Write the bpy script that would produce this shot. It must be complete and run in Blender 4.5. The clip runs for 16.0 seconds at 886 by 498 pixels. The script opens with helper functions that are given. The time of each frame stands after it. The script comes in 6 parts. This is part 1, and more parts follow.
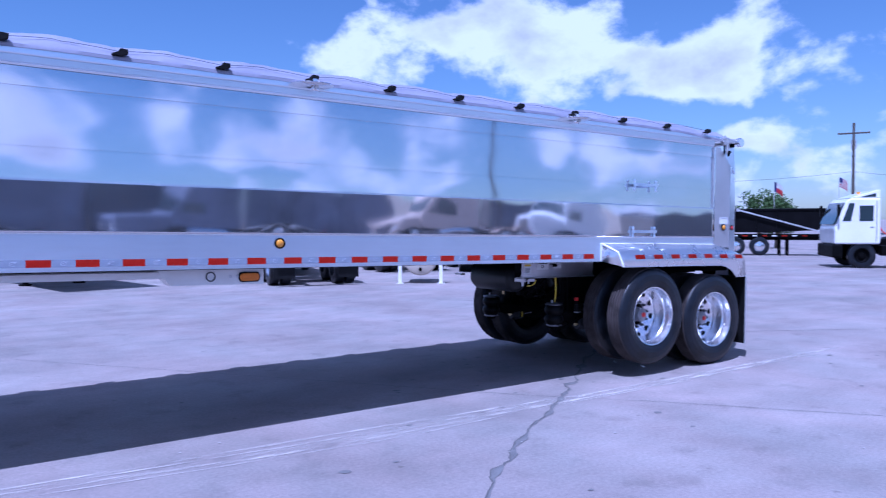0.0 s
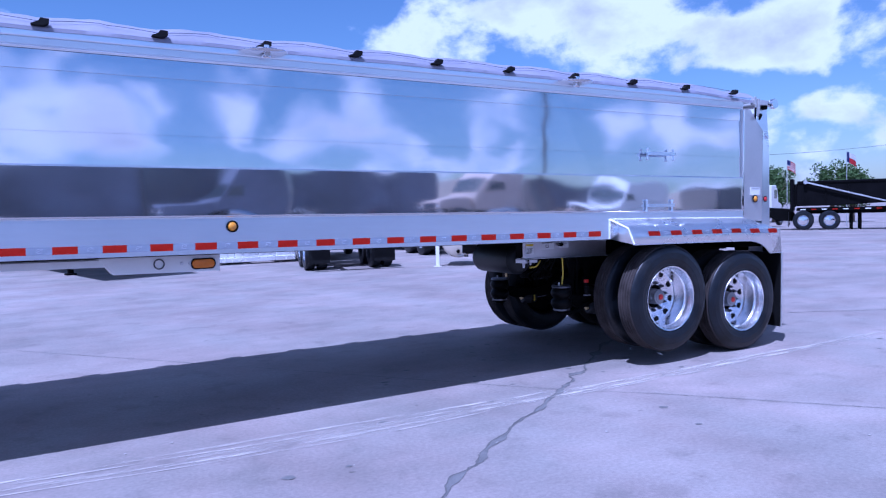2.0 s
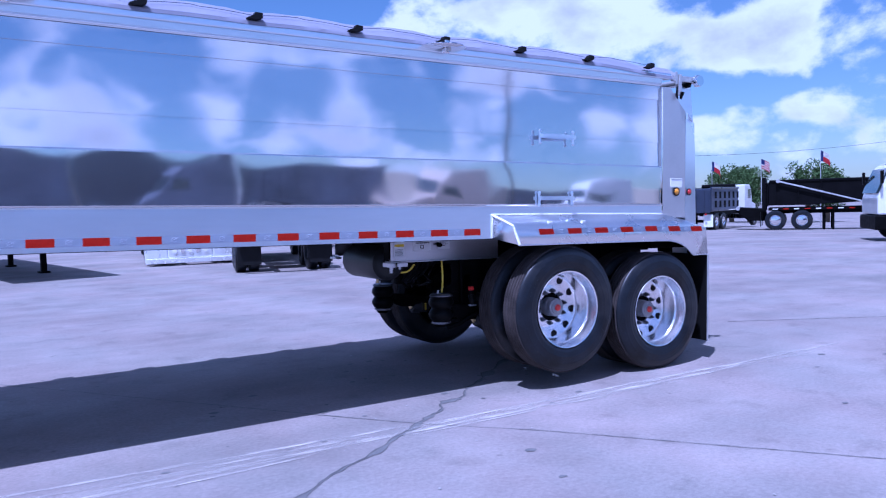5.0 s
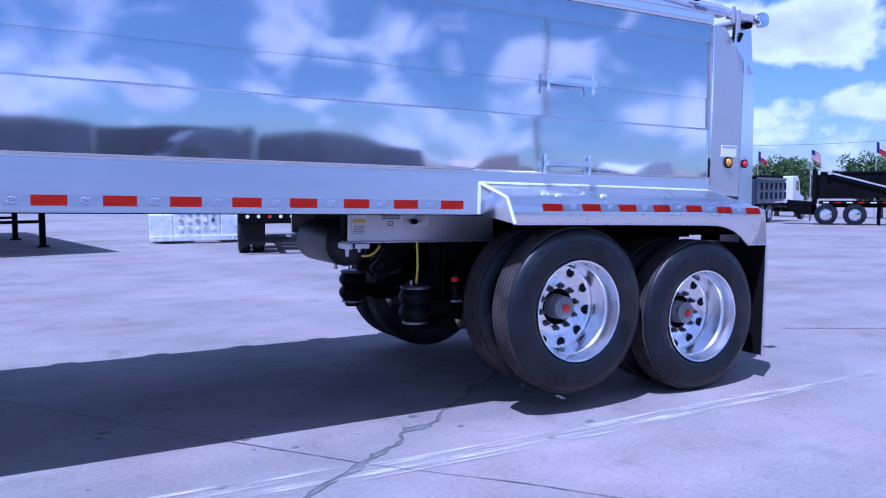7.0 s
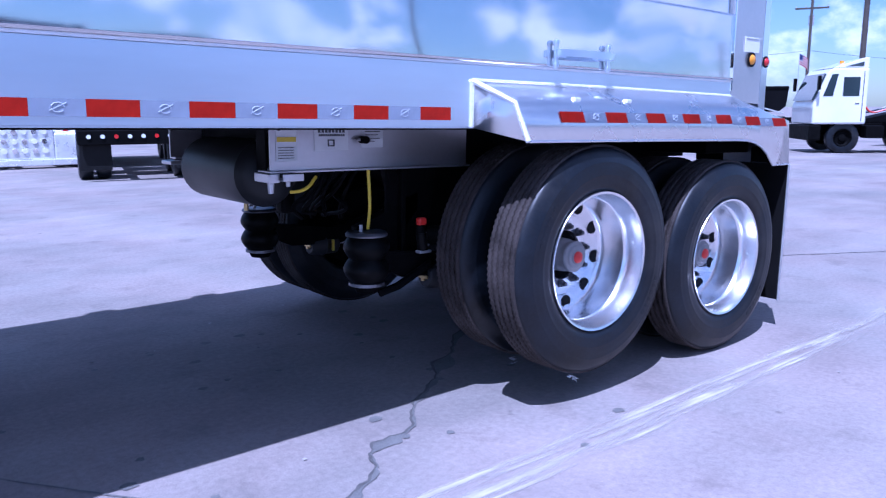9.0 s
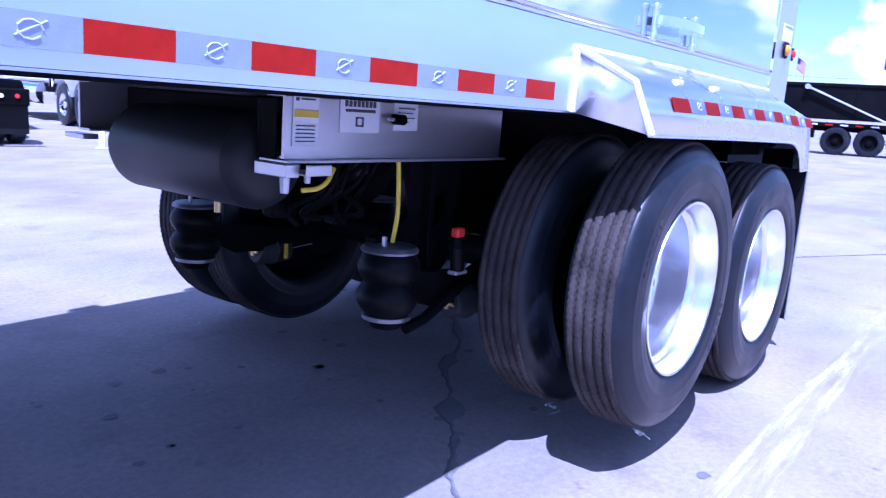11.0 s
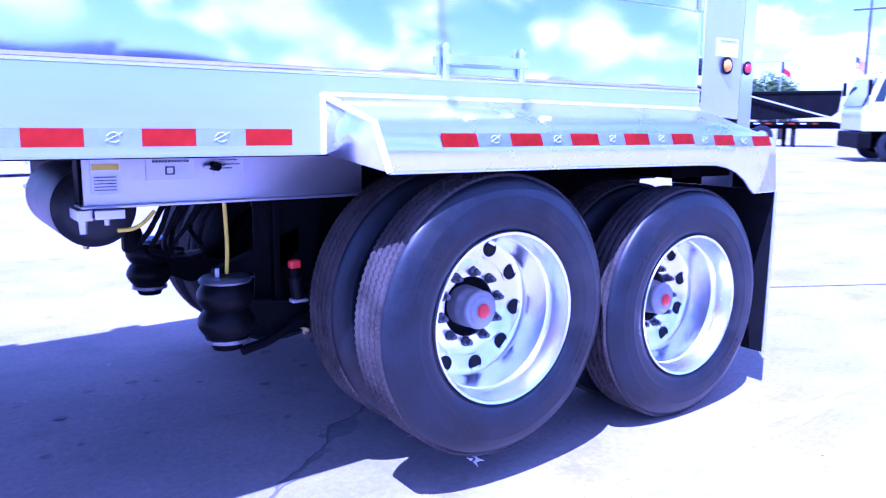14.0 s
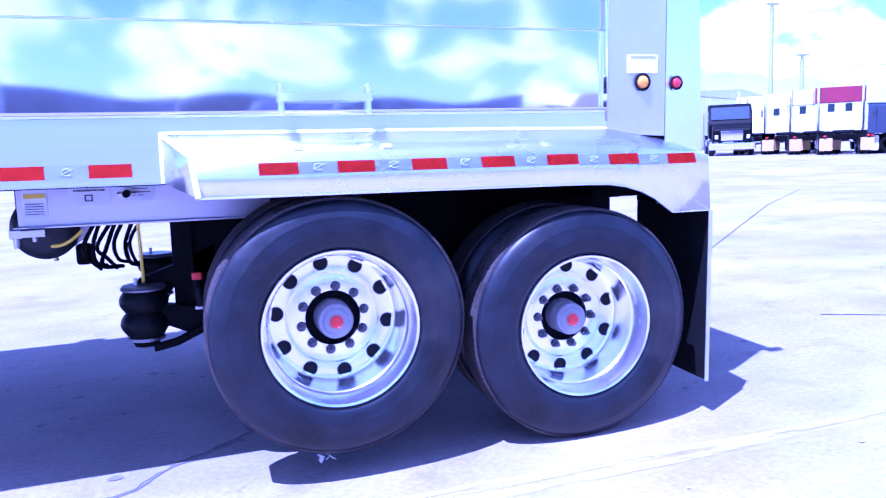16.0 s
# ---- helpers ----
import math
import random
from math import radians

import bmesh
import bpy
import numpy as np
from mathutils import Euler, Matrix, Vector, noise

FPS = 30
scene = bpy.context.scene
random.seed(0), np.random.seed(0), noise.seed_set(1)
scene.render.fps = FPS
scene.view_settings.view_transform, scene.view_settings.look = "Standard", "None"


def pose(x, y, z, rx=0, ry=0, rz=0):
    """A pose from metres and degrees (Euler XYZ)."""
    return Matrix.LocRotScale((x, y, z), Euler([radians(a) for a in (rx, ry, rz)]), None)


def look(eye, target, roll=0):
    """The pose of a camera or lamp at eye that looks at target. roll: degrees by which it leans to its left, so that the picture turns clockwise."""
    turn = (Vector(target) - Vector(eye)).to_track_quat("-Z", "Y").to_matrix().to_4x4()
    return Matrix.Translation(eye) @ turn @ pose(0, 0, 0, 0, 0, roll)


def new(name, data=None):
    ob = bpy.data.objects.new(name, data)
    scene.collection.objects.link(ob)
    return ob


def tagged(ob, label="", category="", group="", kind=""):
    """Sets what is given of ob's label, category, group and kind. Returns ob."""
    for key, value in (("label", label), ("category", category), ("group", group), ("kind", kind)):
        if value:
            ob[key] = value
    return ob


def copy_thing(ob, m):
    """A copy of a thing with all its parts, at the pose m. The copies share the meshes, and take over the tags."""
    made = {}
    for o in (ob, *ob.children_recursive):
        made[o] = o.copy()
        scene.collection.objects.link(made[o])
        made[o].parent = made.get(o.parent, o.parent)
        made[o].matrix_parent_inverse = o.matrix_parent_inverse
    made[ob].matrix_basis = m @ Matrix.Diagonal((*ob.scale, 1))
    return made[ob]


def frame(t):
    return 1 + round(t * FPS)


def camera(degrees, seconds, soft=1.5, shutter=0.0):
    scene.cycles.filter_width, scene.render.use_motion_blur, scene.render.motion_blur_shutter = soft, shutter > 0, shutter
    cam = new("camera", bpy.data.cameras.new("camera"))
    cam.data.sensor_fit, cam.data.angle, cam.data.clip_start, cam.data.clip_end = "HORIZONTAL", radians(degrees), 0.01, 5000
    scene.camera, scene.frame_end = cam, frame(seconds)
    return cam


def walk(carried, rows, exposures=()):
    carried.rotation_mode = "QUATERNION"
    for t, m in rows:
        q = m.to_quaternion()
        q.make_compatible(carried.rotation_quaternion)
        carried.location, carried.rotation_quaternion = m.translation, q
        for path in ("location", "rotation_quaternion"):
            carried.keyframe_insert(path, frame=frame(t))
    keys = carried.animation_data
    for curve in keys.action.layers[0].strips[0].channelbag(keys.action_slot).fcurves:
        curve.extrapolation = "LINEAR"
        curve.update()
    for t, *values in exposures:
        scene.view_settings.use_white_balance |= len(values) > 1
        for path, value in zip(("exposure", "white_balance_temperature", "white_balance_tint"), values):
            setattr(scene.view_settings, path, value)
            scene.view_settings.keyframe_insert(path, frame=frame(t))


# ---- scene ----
cam = camera(60.1, 16.0, soft=1.15, shutter=0.3)
PATH = [
    (0, (-5.947, -5.753, 1.716), (-4.804, -4.114, 1.643), -0.3),
    (0.5, (-5.747, -5.718, 1.688), (-4.776, -3.972, 1.609), -0.8),
    (1, (-5.542, -5.792, 1.682), (-4.683, -3.990, 1.558), 0.6),
    (1.5, (-5.250, -5.671, 1.639), (-4.276, -3.928, 1.524), 0.8),
    (2, (-4.996, -5.632, 1.663), (-3.998, -3.903, 1.546), -1.7),
    (2.5, (-4.85, -5.517, 1.66), (-4.018, -3.702, 1.54), 0.9),
    (3, (-4.491, -5.561, 1.621), (-3.548, -3.802, 1.493), -1.0),
    (3.5, (-4.258, -5.401, 1.538), (-3.296, -3.65, 1.461), -1.6),
    (4, (-4.02, -5.271, 1.563), (-3.207, -3.446, 1.467), -0.8),
    (4.5, (-3.737, -5.215, 1.581), (-2.829, -3.44, 1.416), -0.3),
    (5, (-3.406, -5.088, 1.566), (-2.374, -3.378, 1.448), -1.6),
    (5.2, (-3.254, -5.042, 1.596), (-2.262, -3.311, 1.46), -2.5),
    (7.3, (-2.148, -3.851, 1.406), (-1.193, -2.101, 1.252), 0.2),
    (7.5, (-2.061, -3.769, 1.477), (-1.044, -2.054, 1.328), 0.5),
    (8, (-1.936, -3.309, 1.364), (-0.772, -1.697, 1.14), 0.4),
    (8.5, (-1.953, -2.847, 1.361), (-0.813, -1.229, 1.069), 1.6),
    (9, (-1.974, -2.408, 1.355), (-0.736, -0.879, 0.993), -0.3),
    (9.2, (-1.969, -2.213, 1.339), (-0.707, -0.702, 0.981), -0.2),
    (11.3, (-1.938, -1.126, 1.308), (-0.344, 0.004, 0.881), 1.7),
    (11.5, (-1.972, -1.167, 1.333), (-0.376, -0.051, 0.88), -0.3),
    (12, (-1.975, -1.314, 1.381), (-0.372, -0.176, 1.012), -2.0),
    (12.5, (-1.838, -1.554, 1.407), (-0.386, -0.219, 1.074), -1.3),
    (13, (-1.589, -1.772, 1.41), (-0.205, -0.372, 1.059), -1.4),
    (13.5, (-1.294, -1.974, 1.4), (0.047, -0.519, 1.105), -2.7),
    (14, (-1.013, -2.279, 1.407), (0.126, -0.672, 1.056), -0.3),
    (14.5, (-0.721, -2.492, 1.406), (0.238, -0.767, 1.083), 0.0),
    (15, (-0.378, -2.779, 1.415), (0.457, -0.985, 1.125), -1.9),
    (15.5, (-0.079, -3.018, 1.413), (0.618, -1.164, 1.135), -2.2),
    (16, (0.257, -3.186, 1.414), (0.849, -1.298, 1.121), -2.5),
]
walk(cam, [(t, look(eye, target, roll)) for t, eye, target, roll in PATH],
     exposures=[(0.0, 0.22, 4390, 35), (5.2, 0.22, 4390, 36), (7.4, 0.28, 4360, 34), (8.0, 0.48, 4460, 33), (9.2, 0.54, 4470, 32), (11.3, 1.28, 4320, 46), (12.5, 1.50, 4110, 59), (13.5, 1.67, 4020, 65), (15.2, 1.64, 4020, 67), (16.0, 1.50, 4030, 67)])

# ---- world and sun ----
SUN_WAY = Vector((0.395, 0.250, -1.0)).normalized()
sun_data = bpy.data.lights.new("sun", "SUN")
sun_data.energy, sun_data.angle, sun_data.color = 4.8, radians(0.53), (1.0, 0.96, 0.90)
sun = new("sun", sun_data)
sun.matrix_world = look((0, 0, 60), Vector((0, 0, 60)) + SUN_WAY)

world = bpy.data.worlds.new("sky")
scene.world = world
world.use_nodes = True
wn, wl = world.node_tree.nodes, world.node_tree.links
wn.clear()
sky = wn.new("ShaderNodeTexSky")
sky.sky_type, sky.sun_disc = "NISHITA", False
sky.sun_elevation = math.asin(-SUN_WAY.z)
sky.sun_rotation = math.atan2(-SUN_WAY.x, -SUN_WAY.y)
sky.air_density, sky.dust_density, sky.ozone_density = 1.0, 0.5, 0.7
coord = wn.new("ShaderNodeTexCoord")
stretch = wn.new("ShaderNodeMapping")
stretch.inputs["Scale"].default_value = (1.0, 1.0, 1.5)
stretch.inputs["Location"].default_value = (0.35, 0.1, 0.0)
puff = wn.new("ShaderNodeTexNoise")
puff.inputs["Scale"].default_value, puff.inputs["Detail"].default_value = 8.5, 13.0
puff.inputs["Roughness"].default_value, puff.inputs["Distortion"].default_value = 0.56, 0.10
cover = wn.new("ShaderNodeMapRange")
cover.interpolation_type = "SMOOTHSTEP"
cover.inputs["From Min"].default_value, cover.inputs["From Max"].default_value = 0.462, 0.610
shade = wn.new("ShaderNodeTexNoise")
shade.inputs["Scale"].default_value, shade.inputs["Detail"].default_value = 9.0, 6.0
tone = wn.new("ShaderNodeMapRange")
tone.inputs["From Min"].default_value, tone.inputs["From Max"].default_value = 0.95, 1.35
tone.inputs["To Min"].default_value, tone.inputs["To Max"].default_value = 10.6, 4.7
body = wn.new("ShaderNodeMath")
body.operation = "MULTIPLY_ADD"
body.inputs[1].default_value = 0.8
cloud = wn.new("ShaderNodeMix")
cloud.data_type = "RGBA"
white = wn.new("ShaderNodeVectorMath")
white.operation = "SCALE"
white.inputs[0].default_value = (0.97, 0.98, 1.0)
back = wn.new("ShaderNodeBackground")
back.inputs["Strength"].default_value = 0.076
out = wn.new("ShaderNodeOutputWorld")
wl.new(coord.outputs["Generated"], stretch.inputs["Vector"])
wl.new(stretch.outputs["Vector"], puff.inputs["Vector"])
wl.new(stretch.outputs["Vector"], shade.inputs["Vector"])
# the clouds lie thicker low over the yard's far side
far_side = wn.new("ShaderNodeVectorMath")
far_side.operation = "DOT_PRODUCT"
far_side.inputs[1].default_value = (0.45, 0.80, -0.45)
gather = wn.new("ShaderNodeMapRange")
gather.inputs["From Min"].default_value, gather.inputs["From Max"].default_value = -0.8, 0.85
gather.inputs["To Min"].default_value, gather.inputs["To Max"].default_value = -0.008, -0.030
both = wn.new("ShaderNodeMath")
both.operation = "ADD"
wl.new(coord.outputs["Generated"], far_side.inputs[0])
wl.new(far_side.outputs["Value"], gather.inputs["Value"])


def sky_way(bearing, rise):
    b, r = radians(bearing), radians(rise)
    return Vector((math.sin(b) * math.cos(r), math.cos(b) * math.cos(r), 1.8 * math.sin(r))).normalized()


flat = wn.new("ShaderNodeVectorMath")
flat.operation = "MULTIPLY"
flat.inputs[1].default_value = (1.0, 1.0, 1.8)
level_way = wn.new("ShaderNodeVectorMath")
level_way.operation = "NORMALIZE"
wl.new(coord.outputs["Generated"], flat.inputs[0])
wl.new(flat.outputs["Vector"], level_way.inputs[0])


def banks(rows):
    """The strongest of several soft round fields of the sky, by bearing, rise and radius in degrees."""
    last = None
    for bearing, rise, radius in rows:
        near = wn.new("ShaderNodeVectorMath")
        near.operation = "DOT_PRODUCT"
        near.inputs[1].default_value = sky_way(bearing, rise)
        wl.new(level_way.outputs["Vector"], near.inputs[0])
        field = wn.new("ShaderNodeMapRange")
        field.interpolation_type = "SMOOTHSTEP"
        field.inputs["From Min"].default_value = math.cos(radians(radius * 1.5))
        field.inputs["From Max"].default_value = math.cos(radians(radius * 0.3))
        wl.new(near.outputs["Value"], field.inputs["Value"])
        if last is None:
            last = field.outputs["Result"]
        else:
            most = wn.new("ShaderNodeMath")
            most.operation = "MAXIMUM"
            wl.new(last, most.inputs[0])
            wl.new(field.outputs["Result"], most.inputs[1])
            last = most.outputs[0]
    return last


# banks of cumulus over the far side of the yard, and the clear gaps between them
cumulus = banks([(27, 12.3, 3.2), (30, 14.2, 3.0), (37.5, 12.6, 4.4), (41.5, 11.8, 4.2), (45, 13.2, 4.0), (54.8, 10.6, 4.4), (58, 11.6, 2.6), (52, 9.0, 2.6), (60.5, 6.7, 2.4), (64, 8.2, 3.4), (57, 5.9, 2.0), (51.5, 4.6, 2.6), (55.6, 3.4, 1.6), (43, 5.2, 3.6), (38, 5.4, 2.6), (68, 5.0, 3.0), (62, 3.6, 2.2), (66, 10.5, 3.0), (63, 10.6, 2.4), (60, 8.4, 1.6), (50, 4.0, 1.8)])
clear = banks([(12, 15, 8.0), (20.5, 14.2, 4.0), (34, 17, 3.6), (50.5, 13.8, 2.4), (62.5, 14.8, 2.4), (54, 7.4, 1.8), (24, 16, 4.0), (49.5, 7.2, 2.4)])
gain = wn.new("ShaderNodeMath")
gain.operation = "MULTIPLY_ADD"
gain.inputs[1].default_value = 0.115
loss = wn.new("ShaderNodeMath")
loss.operation = "MULTIPLY_ADD"
loss.inputs[1].default_value = -0.16
wl.new(cumulus, gain.inputs[0])
wl.new(gather.outputs["Result"], gain.inputs[2])
wl.new(clear, loss.inputs[0])
wl.new(gain.outputs[0], loss.inputs[2])
wl.new(loss.outputs[0], both.inputs[0])
wl.new(puff.outputs["Fac"], both.inputs[1])
wl.new(both.outputs[0], cover.inputs["Value"])
wl.new(shade.outputs["Fac"], body.inputs[0])
wl.new(puff.outputs["Fac"], body.inputs[2])
wl.new(body.outputs[0], tone.inputs["Value"])
wl.new(tone.outputs["Result"], white.inputs["Scale"])
wl.new(cover.outputs["Result"], cloud.inputs["Factor"])
clean = wn.new("ShaderNodeVectorMath")
clean.operation = "MULTIPLY"
clean.inputs[1].default_value = (0.92, 1.01, 1.0)
wl.new(sky.outputs["Color"], clean.inputs[0])
wl.new(clean.outputs["Vector"], cloud.inputs["A"])
wl.new(white.outputs["Vector"], cloud.inputs["B"])
wl.new(cloud.outputs["Result"], back.inputs["Color"])
wl.new(back.outputs["Background"], out.inputs["Surface"])


# ---- materials ----
def material(name, color, rough=0.5, metal=0.0, vary=0.12, scale=6.0, bump=0.0, bump_scale=80.0, rough_vary=0.1, coat=0.0, per_piece=0.0, stretch_by=(1, 1, 1), bump_detail=5.0, spec=0.5):
    """A surface with stains at one scale, grain at another, and a fine relief."""
    m = bpy.data.materials.new(name)
    m.use_nodes = True
    n, l = m.node_tree.nodes, m.node_tree.links
    b = n["Principled BSDF"]
    b.inputs["Metallic"].default_value = metal
    b.inputs["Coat Weight"].default_value = coat
    b.inputs["Specular IOR Level"].default_value = spec
    place = n.new("ShaderNodeTexCoord")
    mp = n.new("ShaderNodeMapping")
    mp.inputs["Scale"].default_value = stretch_by
    l.new(place.outputs["Object"], mp.inputs["Vector"])
    big, small = n.new("ShaderNodeTexNoise"), n.new("ShaderNodeTexNoise")
    big.inputs["Scale"].default_value, big.inputs["Detail"].default_value = scale, 6.0
    small.inputs["Scale"].default_value, small.inputs["Detail"].default_value = scale * 14, 4.0
    l.new(mp.outputs["Vector"], big.inputs["Vector"])
    l.new(mp.outputs["Vector"], small.inputs["Vector"])
    add = n.new("ShaderNodeMath")
    add.operation = "MULTIPLY_ADD"
    add.inputs[1].default_value = 0.4
    l.new(small.outputs["Fac"], add.inputs[0])
    l.new(big.outputs["Fac"], add.inputs[2])
    span = n.new("ShaderNodeMapRange")
    span.inputs["From Min"].default_value, span.inputs["From Max"].default_value = 0.45, 0.95
    span.inputs["To Min"].default_value, span.inputs["To Max"].default_value = 1.0 - vary, 1.0 + vary
    l.new(add.outputs[0], span.inputs["Value"])
    last = span.outputs["Result"]
    if per_piece:
        info = n.new("ShaderNodeObjectInfo")
        piece = n.new("ShaderNodeMapRange")
        piece.inputs["To Min"].default_value, piece.inputs["To Max"].default_value = 1 - per_piece, 1 + per_piece
        l.new(info.outputs["Random"], piece.inputs["Value"])
        both = n.new("ShaderNodeMath")
        both.operation = "MULTIPLY"
        l.new(last, both.inputs[0])
        l.new(piece.outputs["Result"], both.inputs[1])
        last = both.outputs[0]
    tint = n.new("ShaderNodeVectorMath")
    tint.operation = "SCALE"
    tint.inputs[0].default_value = color
    l.new(last, tint.inputs["Scale"])
    l.new(tint.outputs["Vector"], b.inputs["Base Color"])
    ro = n.new("ShaderNodeMapRange")
    ro.inputs["From Min"].default_value, ro.inputs["From Max"].default_value = 0.3, 0.7
    ro.inputs["To Min"].default_value, ro.inputs["To Max"].default_value = max(0.02, rough * (1 - rough_vary)), min(1.0, rough * (1 + rough_vary))
    l.new(big.outputs["Fac"], ro.inputs["Value"])
    l.new(ro.outputs["Result"], b.inputs["Roughness"])
    if bump:
        grain = n.new("ShaderNodeTexNoise")
        grain.inputs["Scale"].default_value, grain.inputs["Detail"].default_value = bump_scale, bump_detail
        l.new(mp.outputs["Vector"], grain.inputs["Vector"])
        bp = n.new("ShaderNodeBump")
        bp.inputs["Strength"].default_value, bp.inputs["Distance"].default_value = bump, 0.01
        l.new(grain.outputs["Fac"], bp.inputs["Height"])
        l.new(bp.outputs["Normal"], b.inputs["Normal"])
    return m


MIRROR = material("polished_aluminium", (0.68, 0.69, 0.72), 0.05, 0.94, 0.03, 0.9, 0.38, 1.6, 0.3, stretch_by=(0.8, 1, 1.5), bump_detail=0.6)
RAIL = material("brushed_aluminium", (0.80, 0.88, 0.98), 0.30, 1.0, 0.05, 2.0, 0.02, 60.0, stretch_by=(0.15, 1, 1))
PLATE = material("satin_aluminium", (0.62, 0.61, 0.63), 0.32, 0.8, 0.06, 3.0, 0.02, 50.0)
SHEET = material("bright_sheet_aluminium", (0.76, 0.77, 0.79), 0.27, 1.0, 0.05, 2.0, 0.12, 3.0, bump_detail=1.0)
CHROME = material("chrome", (0.86, 0.86, 0.88), 0.05, 1.0, 0.02, 8.0)
RIM = material("polished_wheel", (0.88, 0.88, 0.90), 0.25, 1.0, 0.06, 9.0, 0.08, 30.0)
RUBBER = material("tyre_rubber", (0.0054, 0.0074, 0.0115), 0.40, 0.0, 0.85, 5.0, 0.05, 14.0, 0.3, spec=0.36)
TREAD = material("dusty_tread", (0.046, 0.038, 0.036), 0.75, 0.0, 0.6, 7.0, 0.3, 90.0, spec=0.2)
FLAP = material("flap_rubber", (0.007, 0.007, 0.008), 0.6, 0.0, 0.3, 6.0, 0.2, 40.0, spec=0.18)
# black steel parts; also paints shade on the floor underside and rear frame rail
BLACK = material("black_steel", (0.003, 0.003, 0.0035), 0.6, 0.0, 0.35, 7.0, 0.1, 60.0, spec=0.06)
BELLOWS = material("air_spring_rubber", (0.0045, 0.0045, 0.005), 0.42, 0.0, 0.25, 9.0, 0.05, 60.0, spec=0.10)
GALV = material("galvanised_steel", (0.58, 0.58, 0.6), 0.4, 0.7, 0.12, 12.0, 0.04, 60.0)
TARP = material("grey_vinyl_tarp", (0.25, 0.25, 0.32), 0.48, 0.0, 0.10, 3.0, 0.25, 9.0)
RED_TAPE = material("red_reflective_tape", (0.38, 0.013, 0.003), 0.45, 0.0, 0.2, 30.0, 0.1, 400.0, spec=0.15)
WHITE_TAPE = material("white_reflective_tape", (0.33, 0.37, 0.46), 0.32, 0.25, 0.08, 30.0, 0.1, 400.0, coat=0.2)
MARK = material("tape_mark", (0.52, 0.56, 0.64), 0.55, 0.0, 0.05, 20.0)
AMBER = material("amber_lens", (0.75, 0.30, 0.01), 0.15, 0.0, 0.1, 30.0, coat=0.6)
ORANGE = material("orange_lens", (0.68, 0.19, 0.004), 0.2, 0.0, 0.1, 30.0, coat=0.1)
RED_LENS = material("red_lens", (0.55, 0.02, 0.02), 0.15, 0.0, 0.1, 30.0, coat=0.6)
RED_CAP = material("red_rubber_cap", (0.62, 0.03, 0.02), 0.4, 0.0, 0.1, 20.0)
YELLOW = material("yellow_plastic", (0.70, 0.52, 0.03), 0.4, 0.0, 0.1, 20.0)
COVER = material("bright_fender_cover", (0.80, 0.82, 0.86), 0.28, 0.45, 0.12, 4.0, 0.3, 6.0)
BEAD = material("weld_bead_aluminium", (0.88, 0.88, 0.90), 0.45, 0.40, 0.05, 30.0, 0.5, 120.0)
NUT = material("dark_nut_steel", (0.09, 0.09, 0.10), 0.4, 0.6, 0.2, 20.0)
HUB = material("grey_hub_casting", (0.26, 0.26, 0.27), 0.5, 0.5, 0.15, 20.0)
CHAMBER = material("chamber_paint", (0.022, 0.022, 0.025), 0.5, 0.0, 0.2, 12.0, spec=0.3)
BOLT = material("dull_bolt_steel", (0.22, 0.22, 0.24), 0.4, 0.8, 0.15, 20.0)
BRASS = material("brass_fitting", (0.55, 0.42, 0.2), 0.35, 1.0, 0.15, 30.0)
PAPER = material("white_decal", (0.78, 0.79, 0.80), 0.5, 0.0, 0.05, 10.0)
INK = material("decal_print", (0.06, 0.06, 0.07), 0.5, 0.0, 0.1, 20.0)
WHITE_PAINT = material("white_truck_paint", (0.78, 0.78, 0.77), 0.25, 0.0, 0.06, 1.5, coat=0.5)
BLACK_PAINT = material("black_truck_paint", (0.004, 0.004, 0.005), 0.5, 0.0, 0.3, 2.0, spec=0.07)
CREAM_PAINT = material("cream_truck_paint", (0.62, 0.50, 0.42), 0.35, 0.0, 0.12, 1.5, coat=0.3)
NAVY_PAINT = material("navy_truck_paint", (0.026, 0.034, 0.060), 0.3, 0.0, 0.15, 2.0, coat=0.4)
RED_PAINT = material("red_truck_paint", (0.22, 0.012, 0.03), 0.3, 0.0, 0.1, 2.0, coat=0.4)
SLATE_PAINT = material("faded_slate_paint", (0.135, 0.150, 0.205), 0.6, 0.0, 0.5, 0.5)
TAN = material("tan_mudflap", (0.50, 0.34, 0.13), 0.6, 0.0, 0.12, 8.0)
BEIGE = material("beige_wall", (0.55, 0.48, 0.40), 0.8, 0.0, 0.1, 1.0, 0.1, 20.0)
GREY_ROOF = material("metal_roof", (0.7, 0.71, 0.73), 0.4, 0.4, 0.08, 1.0)
WOOD = material("weathered_pole", (0.075, 0.062, 0.052), 0.85, 0.0, 0.25, 4.0, 0.4, 30.0)
BARK = material("bark", (0.12, 0.09, 0.06), 0.9, 0.0, 0.3, 6.0, 0.5, 30.0)
LEAF = material("leaves", (0.070, 0.115, 0.040), 0.7, 0.0, 0.5, 2.0, spec=0.1)
FLAG_RED = material("flag_red", (0.5, 0.03, 0.04), 0.8)
FLAG_WHITE = material("flag_white", (0.75, 0.75, 0.75), 0.8)
FLAG_BLUE = material("flag_blue", (0.03, 0.05, 0.2), 0.8)
CORD = material("tarp_cord", (0.13, 0.14, 0.20), 0.6)
WIRE = material("cable", (0.03, 0.03, 0.035), 0.6)
FILLER = material("patched_crack", (0.135, 0.132, 0.13), 0.92, 0.0, 0.25, 9.0, 0.5, 60.0)
CHIP = material("pale_chip", (0.33, 0.31, 0.30), 0.9, 0.0, 0.2, 30.0)
CRACK = material("crack_filler", (0.095, 0.09, 0.088), 0.95, 0.0, 0.3, 12.0, 0.5, 80.0)
